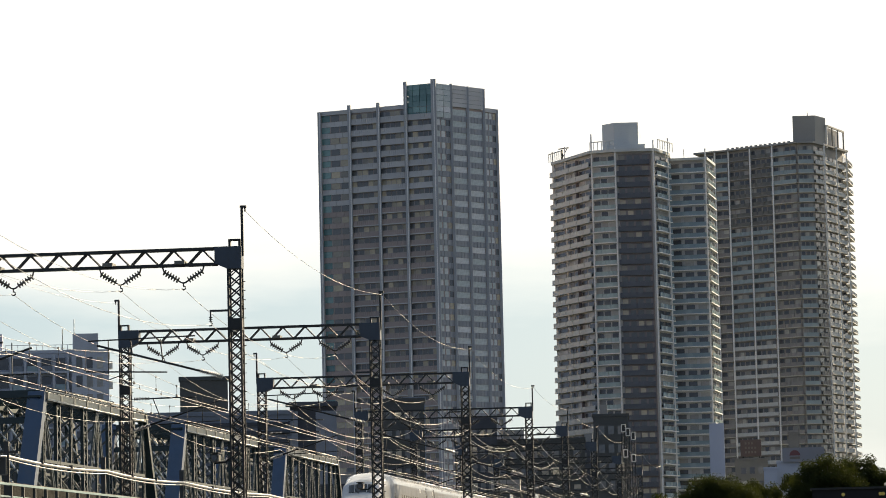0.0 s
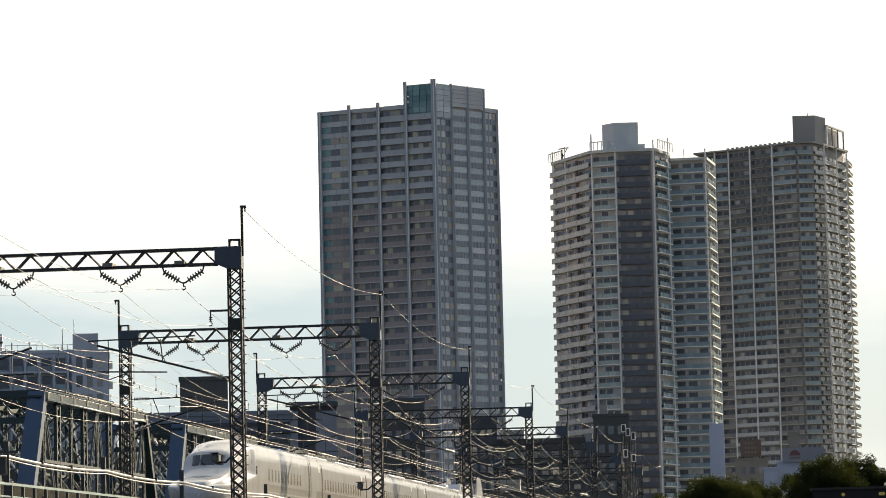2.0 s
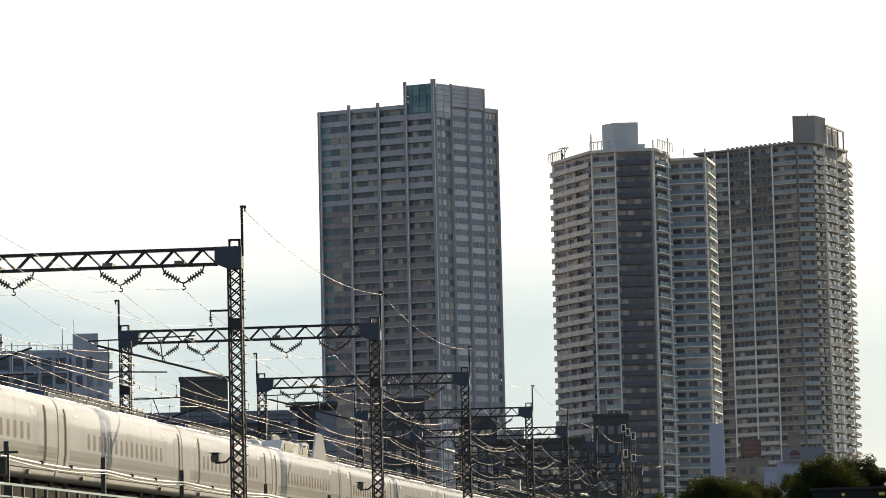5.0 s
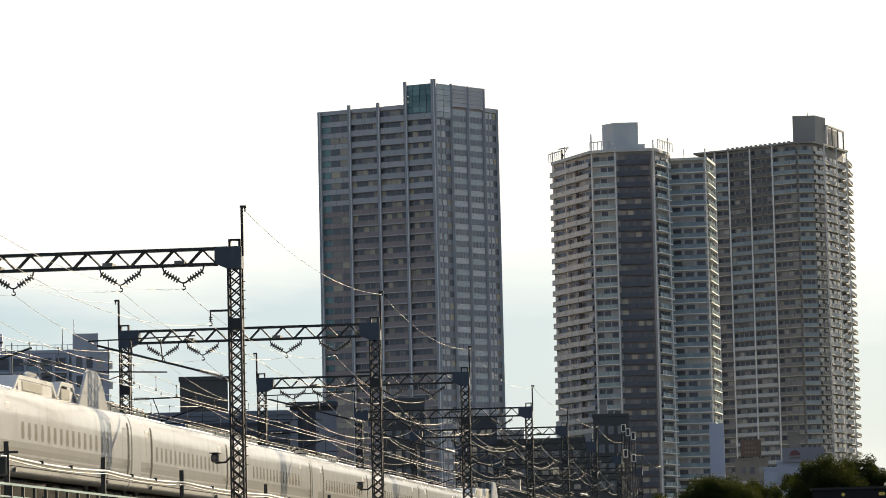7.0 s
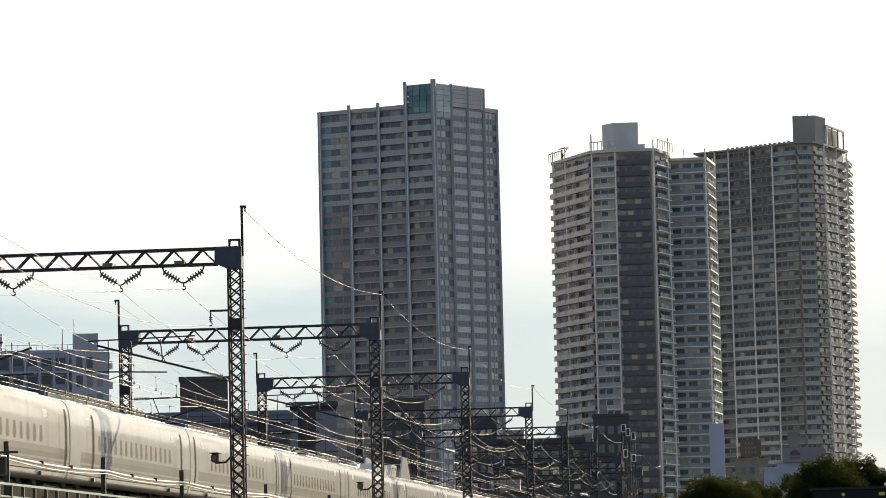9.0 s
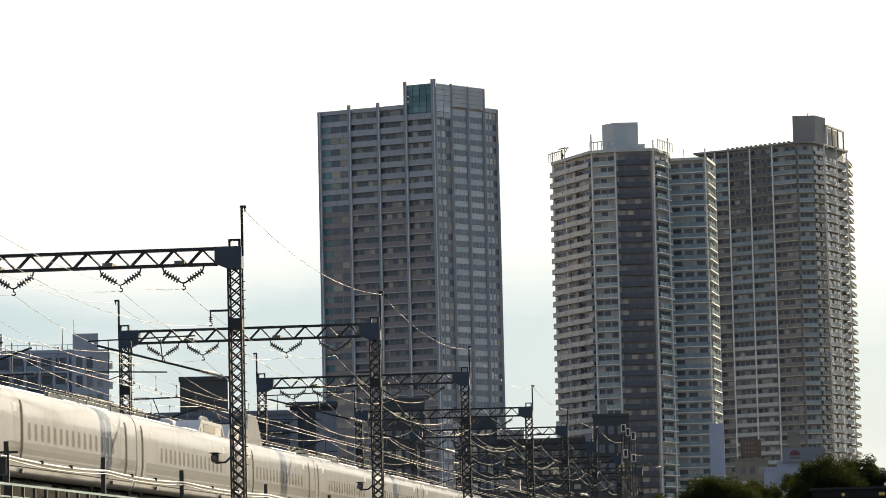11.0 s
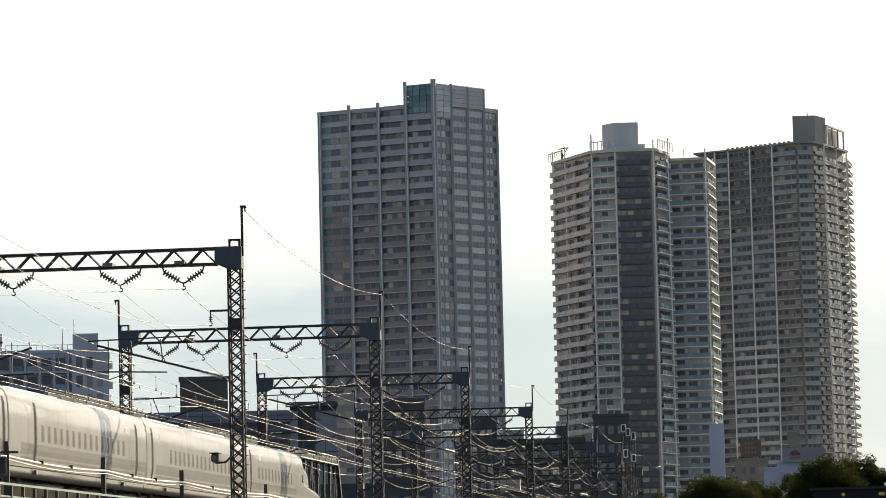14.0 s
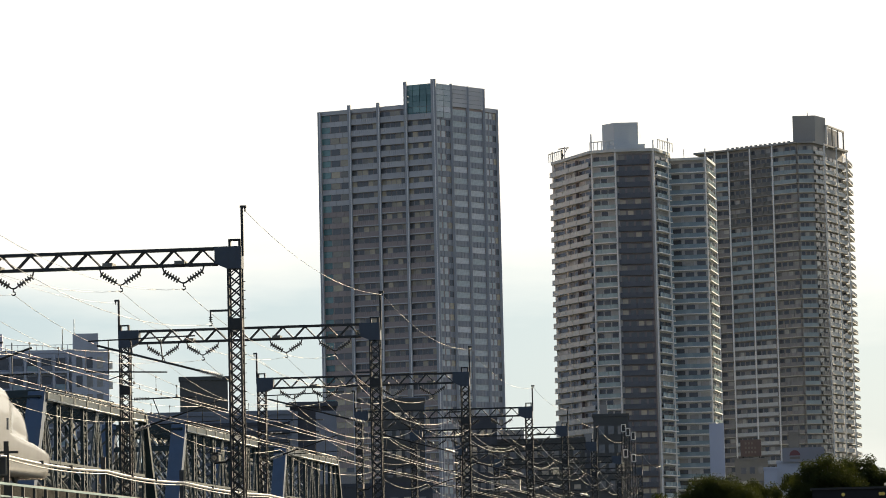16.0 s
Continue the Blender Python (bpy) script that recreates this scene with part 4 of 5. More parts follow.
def track_camera(y, z):
    e = empty("track_camera", "grey hooded track camera on an arm of a gantry mast", "camera", "track cameras", at=(MAST_X, y, z))
    b = B()
    tube(b, [(-0.3, -0.1, 0.05), (-0.55, -0.1, -0.18), (-1.0, -0.1, -0.2)], 0.05)
    part("arm", b, "steel_dark", e)
    b = B()
    box(b, (-0.95, -0.25, 0.0), (0.34, 0.6, 0.36))
    bmesh.ops.bevel(b, geom=b.edges[:], offset=0.05, segments=2, affect="EDGES")
    part("housing", b, "camera_grey", e)
    part("lens", tube(B(), [(-0.95, -0.52, 0.0), (-0.95, -0.60, 0.0)], 0.11, 12), "screen_glass", e)
    part("hood", box(B(), (-0.95, -0.30, 0.215), (0.40, 0.74, 0.04)), "steel_dark", e)


for y in GANTRY_Y[:3]:
    track_camera(y, 7.5)


def board_stack():
    """Dark posts with pale-framed square boards, far along the line."""
    e = empty("signal_board_stack", "pale-framed square signal boards on dark lattice posts", "signal boards", at=(-27.0, 436, 4.19))
    for x in (-0.6, 0.0, 0.7):
        b = B()
        lattice(b, (x, 0.2, 0), (x, 0.2, 16.2 - x), 0.4, 0.5, 0.07, (1, 0, 0))
        part("post", b, "steel_dark", e)
    for x, z in ((-0.5, 17.2), (0.05, 16.7), (0.7, 16.2), (-0.3, 14.0), (0.7, 13.4)):
        f = B()
        for s in (-0.24, 0.24):
            box(f, (x + s, 0, z), (0.10, 0.16, 1.0))
        for s in (-0.46, 0.46):
            box(f, (x, 0, z + s), (0.56, 0.16, 0.10))
        part("board_frame", f, "pale_mark", e)
        part("board", box(B(), (x, 0.06, z), (0.40, 0.06, 0.84)), "post_dark", e)


board_stack()


# ---- high-rise buildings ----
def facade_frame(p, q):
    """Length, and the matrix of a wall from plan point p to q: local x along the wall, y inwards, z up."""
    d = Vector((q[0] - p[0], q[1] - p[1], 0))
    ln = d.length
    e = d / ln
    n = Vector((0, 0, 1)).cross(e)
    m = Matrix(((e.x, n.x, 0, p[0]), (e.y, n.y, 0, p[1]), (0, 0, 1, 0), (0, 0, 0, 1)))
    return ln, m


def bay(parent, p, q, z_top, floors, pitch, style, z_first=0):
    """One bay of a facade: a balcony or spandrel piece and its windows for each floor, on shared meshes."""
    ln, m = facade_frame(p, q)
    deep = style.get("deep", 1.3) * 0.7
    piece, slab, panes = None, None, []
    b = B()
    tall = style.get("panel_h", 1.05 if deep > 0 else 1.5)
    if deep > 0:
        box(b, (ln / 2, -deep + 0.06, 0.20 + tall / 2), (ln - 0.1, 0.12, tall))
        box(b, (ln / 2, -deep + 0.05, 0.24 + tall), (ln - 0.06, 0.2, 0.09))
    else:
        box(b, (ln / 2, -0.10, 0.62), (ln - 0.06, 0.24, tall))
    # upright joints or bars stand proud of the panel
    front, mid_z = (-deep, 0.20 + tall / 2) if deep > 0 else (-0.22, 0.62)
    ribs = max(1, round(ln / style.get("rib", 1.2)))
    for r in range(ribs + 1):
        box(b, (0.06 + (ln - 0.12) * r / ribs, front - 0.03, mid_z), (0.10, 0.10, tall - 0.02))
    mats = style["panel"]
    base = {}
    wins = style.get("windows", 3)
    for k in range(floors):
        z = z_top - pitch * (k + 1)
        if z < 14:
            break
        pm = mats(k) if callable(mats) else mats
        at = m @ pose(0, 0, z)
        if pm not in base:
            bb = b.copy()
            base[pm] = part("balcony" if deep > 0 else "spandrel", bb, pm, parent)
            base[pm].matrix_local = at
        else:
            twin(base[pm], parent, at)
        if deep > 0:
            if slab is None:
                slab = part("slab", box(B(), (ln / 2, -deep / 2 - 0.07, 0.05), (ln, deep + 0.14, 0.28)), style.get("slab", "t3_slab"), parent)
                slab.matrix_local = at
            else:
                twin(slab, parent, at)
        for w in range(wins):
            wd = (ln - 0.6) / wins
            x = 0.3 + wd * (w + 0.5)
            glass = style["glass"](k, w) if callable(style["glass"]) else style["glass"]
            key = (glass, round(wd, 2))
            if key not in base:
                h = style.get("win_h", 2.3)
                z0 = 0.25 if deep > 0 else 1.42
                gw = wd * style.get("win_w", 0.84)
                base[key] = pane("window", gw, h, z0 + h / 2 + (0.1 if deep > 0 else 0), glass, style.get("frame", "t2_col"), parent, (-0.5, -0.16, 0.16, 0.5))
                base[key].matrix_local = at @ pose(x, 0, 0)
            else:
                twin(base[key], parent, at @ pose(x, 0, 0))
        if style.get("divider") and k % 1 == 0 and deep > 0:
            if "div" not in base:
                base["div"] = part("divider", box(B(), (ln / 2, -deep / 2, 1.6), (0.1, deep - 0.15, 2.7)), style["divider"], parent)
                base["div"].matrix_local = at
            else:
                twin(base["div"], parent, at)


def column(parent, x, y, z0, z1, w, mat):
    part("column", box(B(), (x, y, (z0 + z1) / 2), (w, w, z1 - z0)), mat, parent)


def lerp2(p, q, f):
    return (p[0] + (q[0] - p[0]) * f, p[1] + (q[1] - p[1]) * f)


def tower_brown():
    t = empty("brown_tower", "tall dark brown and grey apartment tower with a glazed corner crown", "tower block", at=(0, 0, 0))
    L, C, R = (-140.3, 934.0), (-107.3, 923.0), (-92.2, 942.0)
    Bk = (-124.0, 957.0)
    top, pitch, floors = 132.9, 3.13, 40
    part("core", prism(B(), [(L[0], L[1]), (C[0], C[1]), (R[0], R[1]), (Bk[0], Bk[1])], 0, top), "t1_wall", t)
    cuts = (0.0, 0.265, 0.52, 0.76, 1.0)
    pn = lambda k: "t1_panel" if k < 8 else "t1_wall"
    for i, (a, b2) in enumerate(zip(cuts, cuts[1:])):
        glass = (lambda k, w: "t1_teal" if w == 0 else "t1_glass") if i == 0 else "t1_glass"
        bay(t, lerp2(L, C, a), lerp2(L, C, b2), top - 0.6, floors, pitch, {"deep": 1.1 if i else 0.0, "panel": pn, "panel_h": 1.22 if i else 1.35, "rib": 0.62 if i else 2.2, "slab": "t1_panel", "glass": glass, "windows": 5 if i else 3, "win_w": 0.88, "win_h": 2.55 if i else 1.75, "frame": "t1_panel"})
    rc = (0.0, 0.265, 0.53, 0.79, 1.0)
    for i, (a, b2) in enumerate(zip(rc, rc[1:])):
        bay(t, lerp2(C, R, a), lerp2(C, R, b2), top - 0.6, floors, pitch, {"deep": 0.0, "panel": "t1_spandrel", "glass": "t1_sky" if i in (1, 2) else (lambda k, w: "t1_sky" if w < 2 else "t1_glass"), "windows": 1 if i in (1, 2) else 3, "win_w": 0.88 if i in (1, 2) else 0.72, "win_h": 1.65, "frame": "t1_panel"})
    for f, up in ((0.0, 0.5), (0.265, 1.7), (0.52, 1.7), (0.76, 6.8)):
        x, y = lerp2(L, C, f)
        column(t, x - 0.1, y - 0.9, 0, top + up, 0.95, "t1_col")
        part("pilaster_fin", box(B(), (x + 0.05, y - 1.44, (top + up) / 2), (0.2, 0.14, top + up - 0.4)), "t2_col", t)
    column(t, C[0], C[1] - 0.4, 0, top + 6.9, 1.4, "t1_col")
    part("pilaster_fin", box(B(), (C[0] + 0.1, C[1] - 1.17, top / 2 + 3.3), (0.22, 0.14, top + 6.2)), "t2_col", t)
    for f, up in ((0.265, 6.2), (0.53, 6.0), (0.79, 5.9), (1.0, 0.6)):
        x, y = lerp2(C, R, f)
        column(t, x + 0.2, y - 0.3, 0, top + up, 0.7, "t1_col")
    # crown
    K0, K1 = lerp2(L, C, 0.765), lerp2(C, R, 0.79)
    inner = (K0[0] + K1[0] - C[0], K0[1] + K1[1] - C[1])
    part("crown_core", prism(B(), [(K0[0] + 0.4, K0[1] + 0.8), (C[0], C[1] + 0.8), (K1[0] - 0.6, K1[1]), (inner[0], inner[1])], top, top + 6.0), "t1_teal", t)
    ln, m = facade_frame(K0, C)
    for r in range(6):
        for c in range(4):
            o = part("pane", box(B(), (0, 0, 0), (ln / 4 - 0.15, 0.1, 1.45)), "t1_teal", t) if (r, c) == (0, 0) else twin(pane1, t)
            if (r, c) == (0, 0):
                pane1 = o
            o.matrix_local = m @ pose(ln * (c + 0.5) / 4, -0.35, top - 2.6 + 1.55 * r)
    ln2, m2 = facade_frame(C, lerp2(C, R, 0.265))
    for r in range(6):
        for c in range(2):
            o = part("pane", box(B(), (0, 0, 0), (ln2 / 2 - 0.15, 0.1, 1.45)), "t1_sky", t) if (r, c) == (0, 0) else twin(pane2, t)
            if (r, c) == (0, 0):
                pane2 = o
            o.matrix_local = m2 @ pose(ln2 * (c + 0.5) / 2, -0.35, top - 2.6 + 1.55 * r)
    ln3, m3 = facade_frame(lerp2(C, R, 0.275), K1)
    for r in range(5):
        for c in range(2):
            o = part("crown_louvre", box(B(), (0, 0, 0), (ln3 / 2 - 0.35, 0.25, 1.12)), "t1_panel", t) if (r, c) == (0, 0) else twin(louvre, t)
            if (r, c) == (0, 0):
                louvre = o
            o.matrix_local = m3 @ pose(ln3 * (c + 0.5) / 2, -0.3, top + 0.6 + 1.2 * r)
    part("parapet", box(B(), (0, 0, 0), (facade_frame(L, K0)[0], 0.4, 1.1)), "t1_panel", t).matrix_local = facade_frame(L, K0)[1] @ pose(facade_frame(L, K0)[0] / 2, -0.2, top + 0.1)
    part("parapet", box(B(), (0, 0, 0), (facade_frame(K1, R)[0], 0.4, 1.1)), "t1_panel", t).matrix_local = facade_frame(K1, R)[1] @ pose(facade_frame(K1, R)[0] / 2, -0.2, top + 0.1)
    return t


def tower_angled():
    t = empty("angled_tower", "tall beige apartment tower with angled wings and pale columns", "tower block")
    A, Bp, Cp, D, E, F, G = (-80.7, 990), (-67.8, 967), (-61.0, 965), (-50.4, 966), (-47.0, 977), (-36.4, 984), (-34.9, 1000)
    top, pitch = 123.5, 3.13
    part("core", prism(B(), [A, Bp, Cp, D, E, (-47.0, 1010), (-70, 1015)], 0, top), "t2_wall", t)
    part("wing", prism(B(), [(-48.0, 985.0), F, G, (-36, 1015), (-47, 1015)], 0, top - 0.6), "t2_wall", t)
    side = {"deep": 1.6, "panel": "t2_white", "slab": "t2_white", "glass": "room", "windows": 3, "win_w": 0.8, "frame": "t2_dark", "panel_h": 1.1, "rib": 4}
    mid = lerp2(A, Bp, 0.32)
    bay(t, A, mid, top - 0.8, 40, pitch, dict(side, windows=1))
    bay(t, mid, Bp, top - 0.8, 40, pitch, dict(side, windows=4, divider="t2_dark"))
    bay(t, Bp, Cp, top - 0.8, 40, pitch, {"deep": 1.3, "panel": "t2_pale", "slab": "t2_col", "glass": "room", "windows": 3})
    part("dark_front", box(B(), (-55.6, 965.4, (top - 1) / 2), (9.0, 1.0, top - 1)), "t2_dark", t)
    bay(t, (-60.6, 964.9), (-51.4, 964.9), top - 0.8, 40, pitch, {"deep": 1.2, "panel": "t2_navy", "slab": "t2_navy", "glass": "t1_glass", "windows": 4, "win_w": 0.72, "frame": "t2_dark"})
    bay(t, D, E, top - 0.8, 40, pitch, {"deep": 1.5, "panel": "t2_panel", "slab": "t2_col", "glass": "room", "windows": 1})
    bay(t, (-47.2, 985.0), F, top - 1.4, 40, pitch, {"deep": 1.3, "panel": "t2_panel", "slab": "t2_col", "glass": "room", "windows": 3, "win_w": 0.72, "frame": "t2_dark"})
    bay(t, F, G, top - 1.4, 40, pitch, {"deep": 0.9, "panel": "t2_pale", "slab": "t2_col", "glass": "room", "windows": 2})
    for (x, y), up in ((A, 4.0), (mid, 4.4), (Bp, 5.2), (Cp, 1.0), ((-50.2, 964.6), 2.6), ((-46.6, 975.5), 4.4), (F, 2.6), (G, 1.6)):
        column(t, x, y - 1.4, 0, top + up - (0.5 if y > 980 else 0), 0.36, "t2_col")
    part("roof_cornice", prism(B(), [(A[0] - .6, A[1] - 1), (Bp[0] - .6, Bp[1] - 1.8), (Cp[0], Cp[1] - 1.8), (D[0] + .8, D[1] - 1.8), (E[0] + .8, E[1]), (-47, 1010), (-70, 1015)], top - 0.3, top + 0.5), "t2_white", t)
    part("roof_cornice", prism(B(), [(-48.0, 983.4), (F[0] + .5, F[1] - 1.5), (G[0] + .8, G[1]), (-36, 1015), (-48, 1015)], top - 1.0, top - 0.3), "t2_white", t)
    part("plant_room", prism(B(), [(-65.2, 975), (-61.5, 971), (-54.8, 972), (-54.8, 986), (-65.2, 986)], top, top + 9.0), "plant_room", t, "plain grey plant room")
    part("plant_base", prism(B(), [(-63.5, 969), (-52.8, 969), (-52.8, 986), (-63.5, 986)], top, top + 2.4), "plant_room", t)
    # roof-edge screens
    for (p, q) in ((A, mid), (Bp, Cp), ((-50.2, 964.6), (-46.6, 975.5))):
        ln, m = facade_frame(p, q)
        for k in range(7):
            o = part("screen_post", box(B(), (ln * k / 6, -1.3, top + 1.6), (0.16, 0.16, 2.4)), "t2_white", t)
            o.matrix_local = m
        part("screen_rail", box(B(), (ln / 2, -1.3, top + 2.9), (ln, 0.2, 0.25)), "t2_white", t).matrix_local = m
    b = B()
    tube(b, [(-77.6, 985, top), (-77.6, 985, top + 3.6)], 0.25)
    span(b, (-78.6, 985, top + 3.8), (-75.6, 984, top + 4.0), 0.3)
    span(b, (-77.4, 985, top + 1.5), (-76.2, 985, top + 3.8), 0.2)
    part("roof_crane", b, "steel_dark", t, "small dark window-cleaning crane")
    b = B()
    tube(b, [(-42.6, 986, top - 1), (-42.6, 986, top + 2.6)], 0.08)
    part("aerial", b, "steel_dark", t)
    return t


def tower_wide():
    t = empty("wide_tower", "tall brown-grey apartment tower with long glass balconies", "tower block")
    A, A1, B0, B1, C, D, E, F, G = (-43.5, 1127), (-38.5, 1124), (-34.0, 1122), (-26.9, 1117), (-19.6, 1112), (-11.4, 1107), (-3.4, 1115), (3.0, 1135), (4.6, 1150)
    top, pitch = 142.0, 3.1
    part("core", prism(B(), [A, A1, B0, B1, C, D, (-6.5, 1108.2), E, F, G, (-20, 1165), (-40, 1150)], 0, top), "t3_wall", t)
    pale = lambda k: "t3_panel" if k < 5 else "t3_brown"
    low = lambda k: "t3_mesh" if k < 8 else ("t3_panel" if k < 20 else "t3_pale")
    bay(t, A, A1, top - 0.6, 40, pitch, {"deep": 1.3, "panel": pale, "glass": "room", "windows": 2})
    bay(t, A1, B0, top - 0.6, 40, pitch, {"deep": 1.3, "panel": pale, "glass": "room", "windows": 2, "frame": "t3_brown"})
    bay(t, B0, B1, top - 0.6, 40, pitch, {"deep": 1.2, "rib": 0.5, "slab": "t3_wall", "panel": low, "glass": "room", "windows": 4, "frame": "t3_brown", "win_w": 0.74})
    bay(t, B1, C, top - 0.6, 40, pitch, {"deep": 1.2, "rib": 0.5, "slab": "t3_wall", "panel": low, "glass": "room", "windows": 4, "frame": "t3_brown", "win_w": 0.74})
    bay(t, C, D, top - 0.6, 40, pitch, {"deep": 1.4, "panel": pale, "glass": "room", "windows": 4, "frame": "t3_brown", "win_w": 0.74})
    bay(t, D, (-6.5, 1108.2), top - 0.6, 40, pitch, {"deep": 1.4, "panel": "t3_panel", "glass": "room", "windows": 3, "frame": "t3_brown", "win_w": 0.74})
    bay(t, (-6.5, 1108.2), E, top - 0.6, 40, pitch, {"deep": 1.4, "panel": lambda k: "t3_pale" if k < 5 else "t3_brown", "glass": "room", "windows": 2, "frame": "t3_brown"})
    Fm = lerp2(E, F, 0.5)
    bay(t, E, Fm, top - 3.0, 40, pitch, {"deep": 1.3, "panel": "t3_pale", "glass": "room", "windows": 2})
    bay(t, Fm, F, top - 3.0, 40, pitch, {"deep": 1.3, "panel": "t3_pale", "glass": "room", "windows": 2})
    bay(t, F, G, top - 0.6, 40, pitch, {"deep": 2.4, "panel": "t3_pale", "slab": "t3_pale", "glass": "room", "windows": 2})
    for (x, y) in (A1, B0, B1, C, E, Fm, F):
        out = (1.35, -0.6) if (x, y) in (Fm, F) else (0.6, -1.2) if (x, y) == E else (0, -1.2)
        column(t, x + out[0], y + out[1], 0, top + 0.5, 0.46, "t2_col")
    part("roof_cornice", prism(B(), [(A[0] - 2, A[1] - 1), (B0[0], B0[1] - 1.9), (D[0], D[1] - 1.9), (-6.2, 1106.4), (E[0] + .5, E[1] - 1.6), (F[0] + 2.0, F[1]), (-20, 1165), (-40, 1150)], top - 0.2, top + 0.35), "plant_dark", t)
    part("roof_block", prism(B(), [(-12.6, 1110), (-5.5, 1110.5), (-2.1, 1118), (-2.1, 1135), (-12.6, 1135)], top, top + 9.2), "plant_dark", t, "dark grey roof plant block")
    part("roof_frame_block", prism(B(), [(-2.0, 1119), (1.8, 1133), (0, 1138), (-4, 1138)], top, top + 6.4), "t2_navy", t)
    ln, m = facade_frame((-2.1, 1117.4), (3.3, 1135))
    for k in range(4):
        part("frame_post", box(B(), (ln * k / 3, -0.3, top + 3.0), (0.45, 0.45, 7.4)), "t2_col" if k == 0 else "plant_dark", t).matrix_local = m
    part("frame_rail", box(B(), (ln / 2, -0.3, top + 6.6), (ln, 0.6, 0.5)), "plant_dark", t).matrix_local = m
    for k in range(14):
        x, y = lerp2((-34, 1122), (-14, 1109), k / 13)
        part("roof_unit", box(B(), (x, y, top + 0.7), (0.9, 0.9, 0.5)), "plant_dark", t)
    b = B()
    tube(b, [(-7.8, 1115, top + 9), (-7.8, 1115, top + 11.3)], 0.09)
    part("aerial", b, "steel_dark", t)
    return t


tower_brown()
tower_angled()
tower_wide()


# ---- lower buildings ----
def block(name, label, x0, x1, y, depth, top, mat, category="building"):
    t = empty(name, label, category, at=(0, 0, 0))
    turned = Matrix.Rotation(math.atan2(-x1, y), 4, "Z")
    t.matrix_basis = Matrix.Translation((x1, y, 0)) @ turned @ Matrix.Translation((-x1, -y, 0))
    part("wall", box(B(), ((x0 + x1) / 2, y + depth / 2, top / 2), (x1 - x0, depth, top)), mat, t)
    part("parapet", box(B(), ((x0 + x1) / 2, y + depth / 2, top + 0.15), (x1 - x0 + 0.3, depth + 0.3, 0.5)), mat, t)
    return t


def windows_on(t, x0, x1, y, z0, z1, cols, pitch, glass, wf=0.55, h=1.4, ledge=None, frame_mat="t2_col"):
    step = (x1 - x0) / cols
    first = None
    z = z1 - pitch
    while z > z0:
        for c in range(cols):
            m = pose(x0 + step * (c + 0.5), y, z)
            if first is None:
                first = pane("window", step * wf, h, h / 2 + 0.6, glass, frame_mat, t)
                first.matrix_local = m
            else:
                twin(first, t, m)
        if ledge:
            part("balcony", box(B(), ((x0 + x1) / 2, y - 0.6, z + 0.55), (x1 - x0, 1.2, 0.95)), ledge, t)
        z -= pitch


apt = block("apartment_block", "white-grey apartment block with recessed balconies and roof rooms", -131.0, -111.7, 520, 16, 39.2, "apt")
windows_on(apt, -131.0, -118.0, 520, 8, 38.9, 6, 2.85, "room", 0.66, 1.75)
windows_on(apt, -117.0, -112.3, 518.9, 8, 38.9, 3, 2.85, "room", 0.6, 1.75)
part("end_wing", box(B(), (-114.6, 519.6, 19.4), (5.6, 1.4, 38.8)), "apt", apt)
k = 0
while 38.9 - 2.85 * (k + 1) > 8:
    z = 38.9 - 2.85 * (k + 1)
    part("floor_band", box(B(), (-124.4, 519.5, z + 0.1), (13.4, 1.0, 0.3)), "apt", apt)
    for j in range(6):
        if j != 1:
            part("balcony_panel", box(B(), (-129.9 + 2.17 * j, 519.05, z + 0.65), (1.7, 0.1, 0.8)), "grey_wall" if (j + k) % 3 else "t2_panel", apt)
    k += 1
for j in range(7):
    part("fin_wall", box(B(), (-131.0 + 2.17 * j, 519.4, 19.4), (0.3, 1.2, 38.8)), "apt", apt)
part("stair_tower", box(B(), (-115.25, 520.8, 21.0), (3.9, 3.6, 42.0)), "apt", apt)
part("roof_room", box(B(), (-129.6, 524, 40.5), (3.2, 4, 3.6)), "apt", apt)
for k in range(12):
    part("rail_post", box(B(), (-127.5 + k * 0.95, 520.2, 39.9), (0.08, 0.08, 1.1)), "t2_col", apt)
part("roof_rail", box(B(), (-122.3, 520.2, 40.4), (10.5, 0.08, 0.08)), "t2_col", apt)
for k in range(9):
    part("end_balcony", box(B(), (-111.6, 521.5, 37.2 - 3.05 * k), (0.9, 2.6, 1.1)), "t2_white", apt)
b = B()
tube(b, [(-117.0, 523, 39), (-117.0, 523, 44.5)], 0.06)
tube(b, [(-118.8, 523, 39), (-118.8, 523, 43.0)], 0.06)
part("aerial", b, "steel_dark", apt)

cube = block("dark_hall", "dark sheet-clad windowless hall", -81.2, -75.3, 420, 3, 28.1, "cube")
low = block("grey_warehouse", "long grey-blue warehouse with louvred upper floors", -81.5, -64.1, 400, 8, 22.6, "grey_wall")
for k in range(8):
    part("louvre", box(B(), (-72.8, 399.8, 21.4 - 1.0 * k), (16.8, 0.3, 0.42)), "navy_wall", low)
office = block("navy_office", "dark navy office block with pale blue-grey side panels", -90.0, -82.4, 560, 14, 32.4, "navy_wall")
part("side_panel", box(B(), (-89.9, 559.6, 15.6), (2.3, 0.8, 31.2)), "grey_wall", office)
part("side_panel", box(B(), (-84.1, 559.6, 15.6), (3.4, 0.8, 31.2)), "grey_wall", office)
part("roof_edge", box(B(), (-86.4, 559.4, 32.3), (8.6, 1.0, 0.7)), "navy_wall", office)


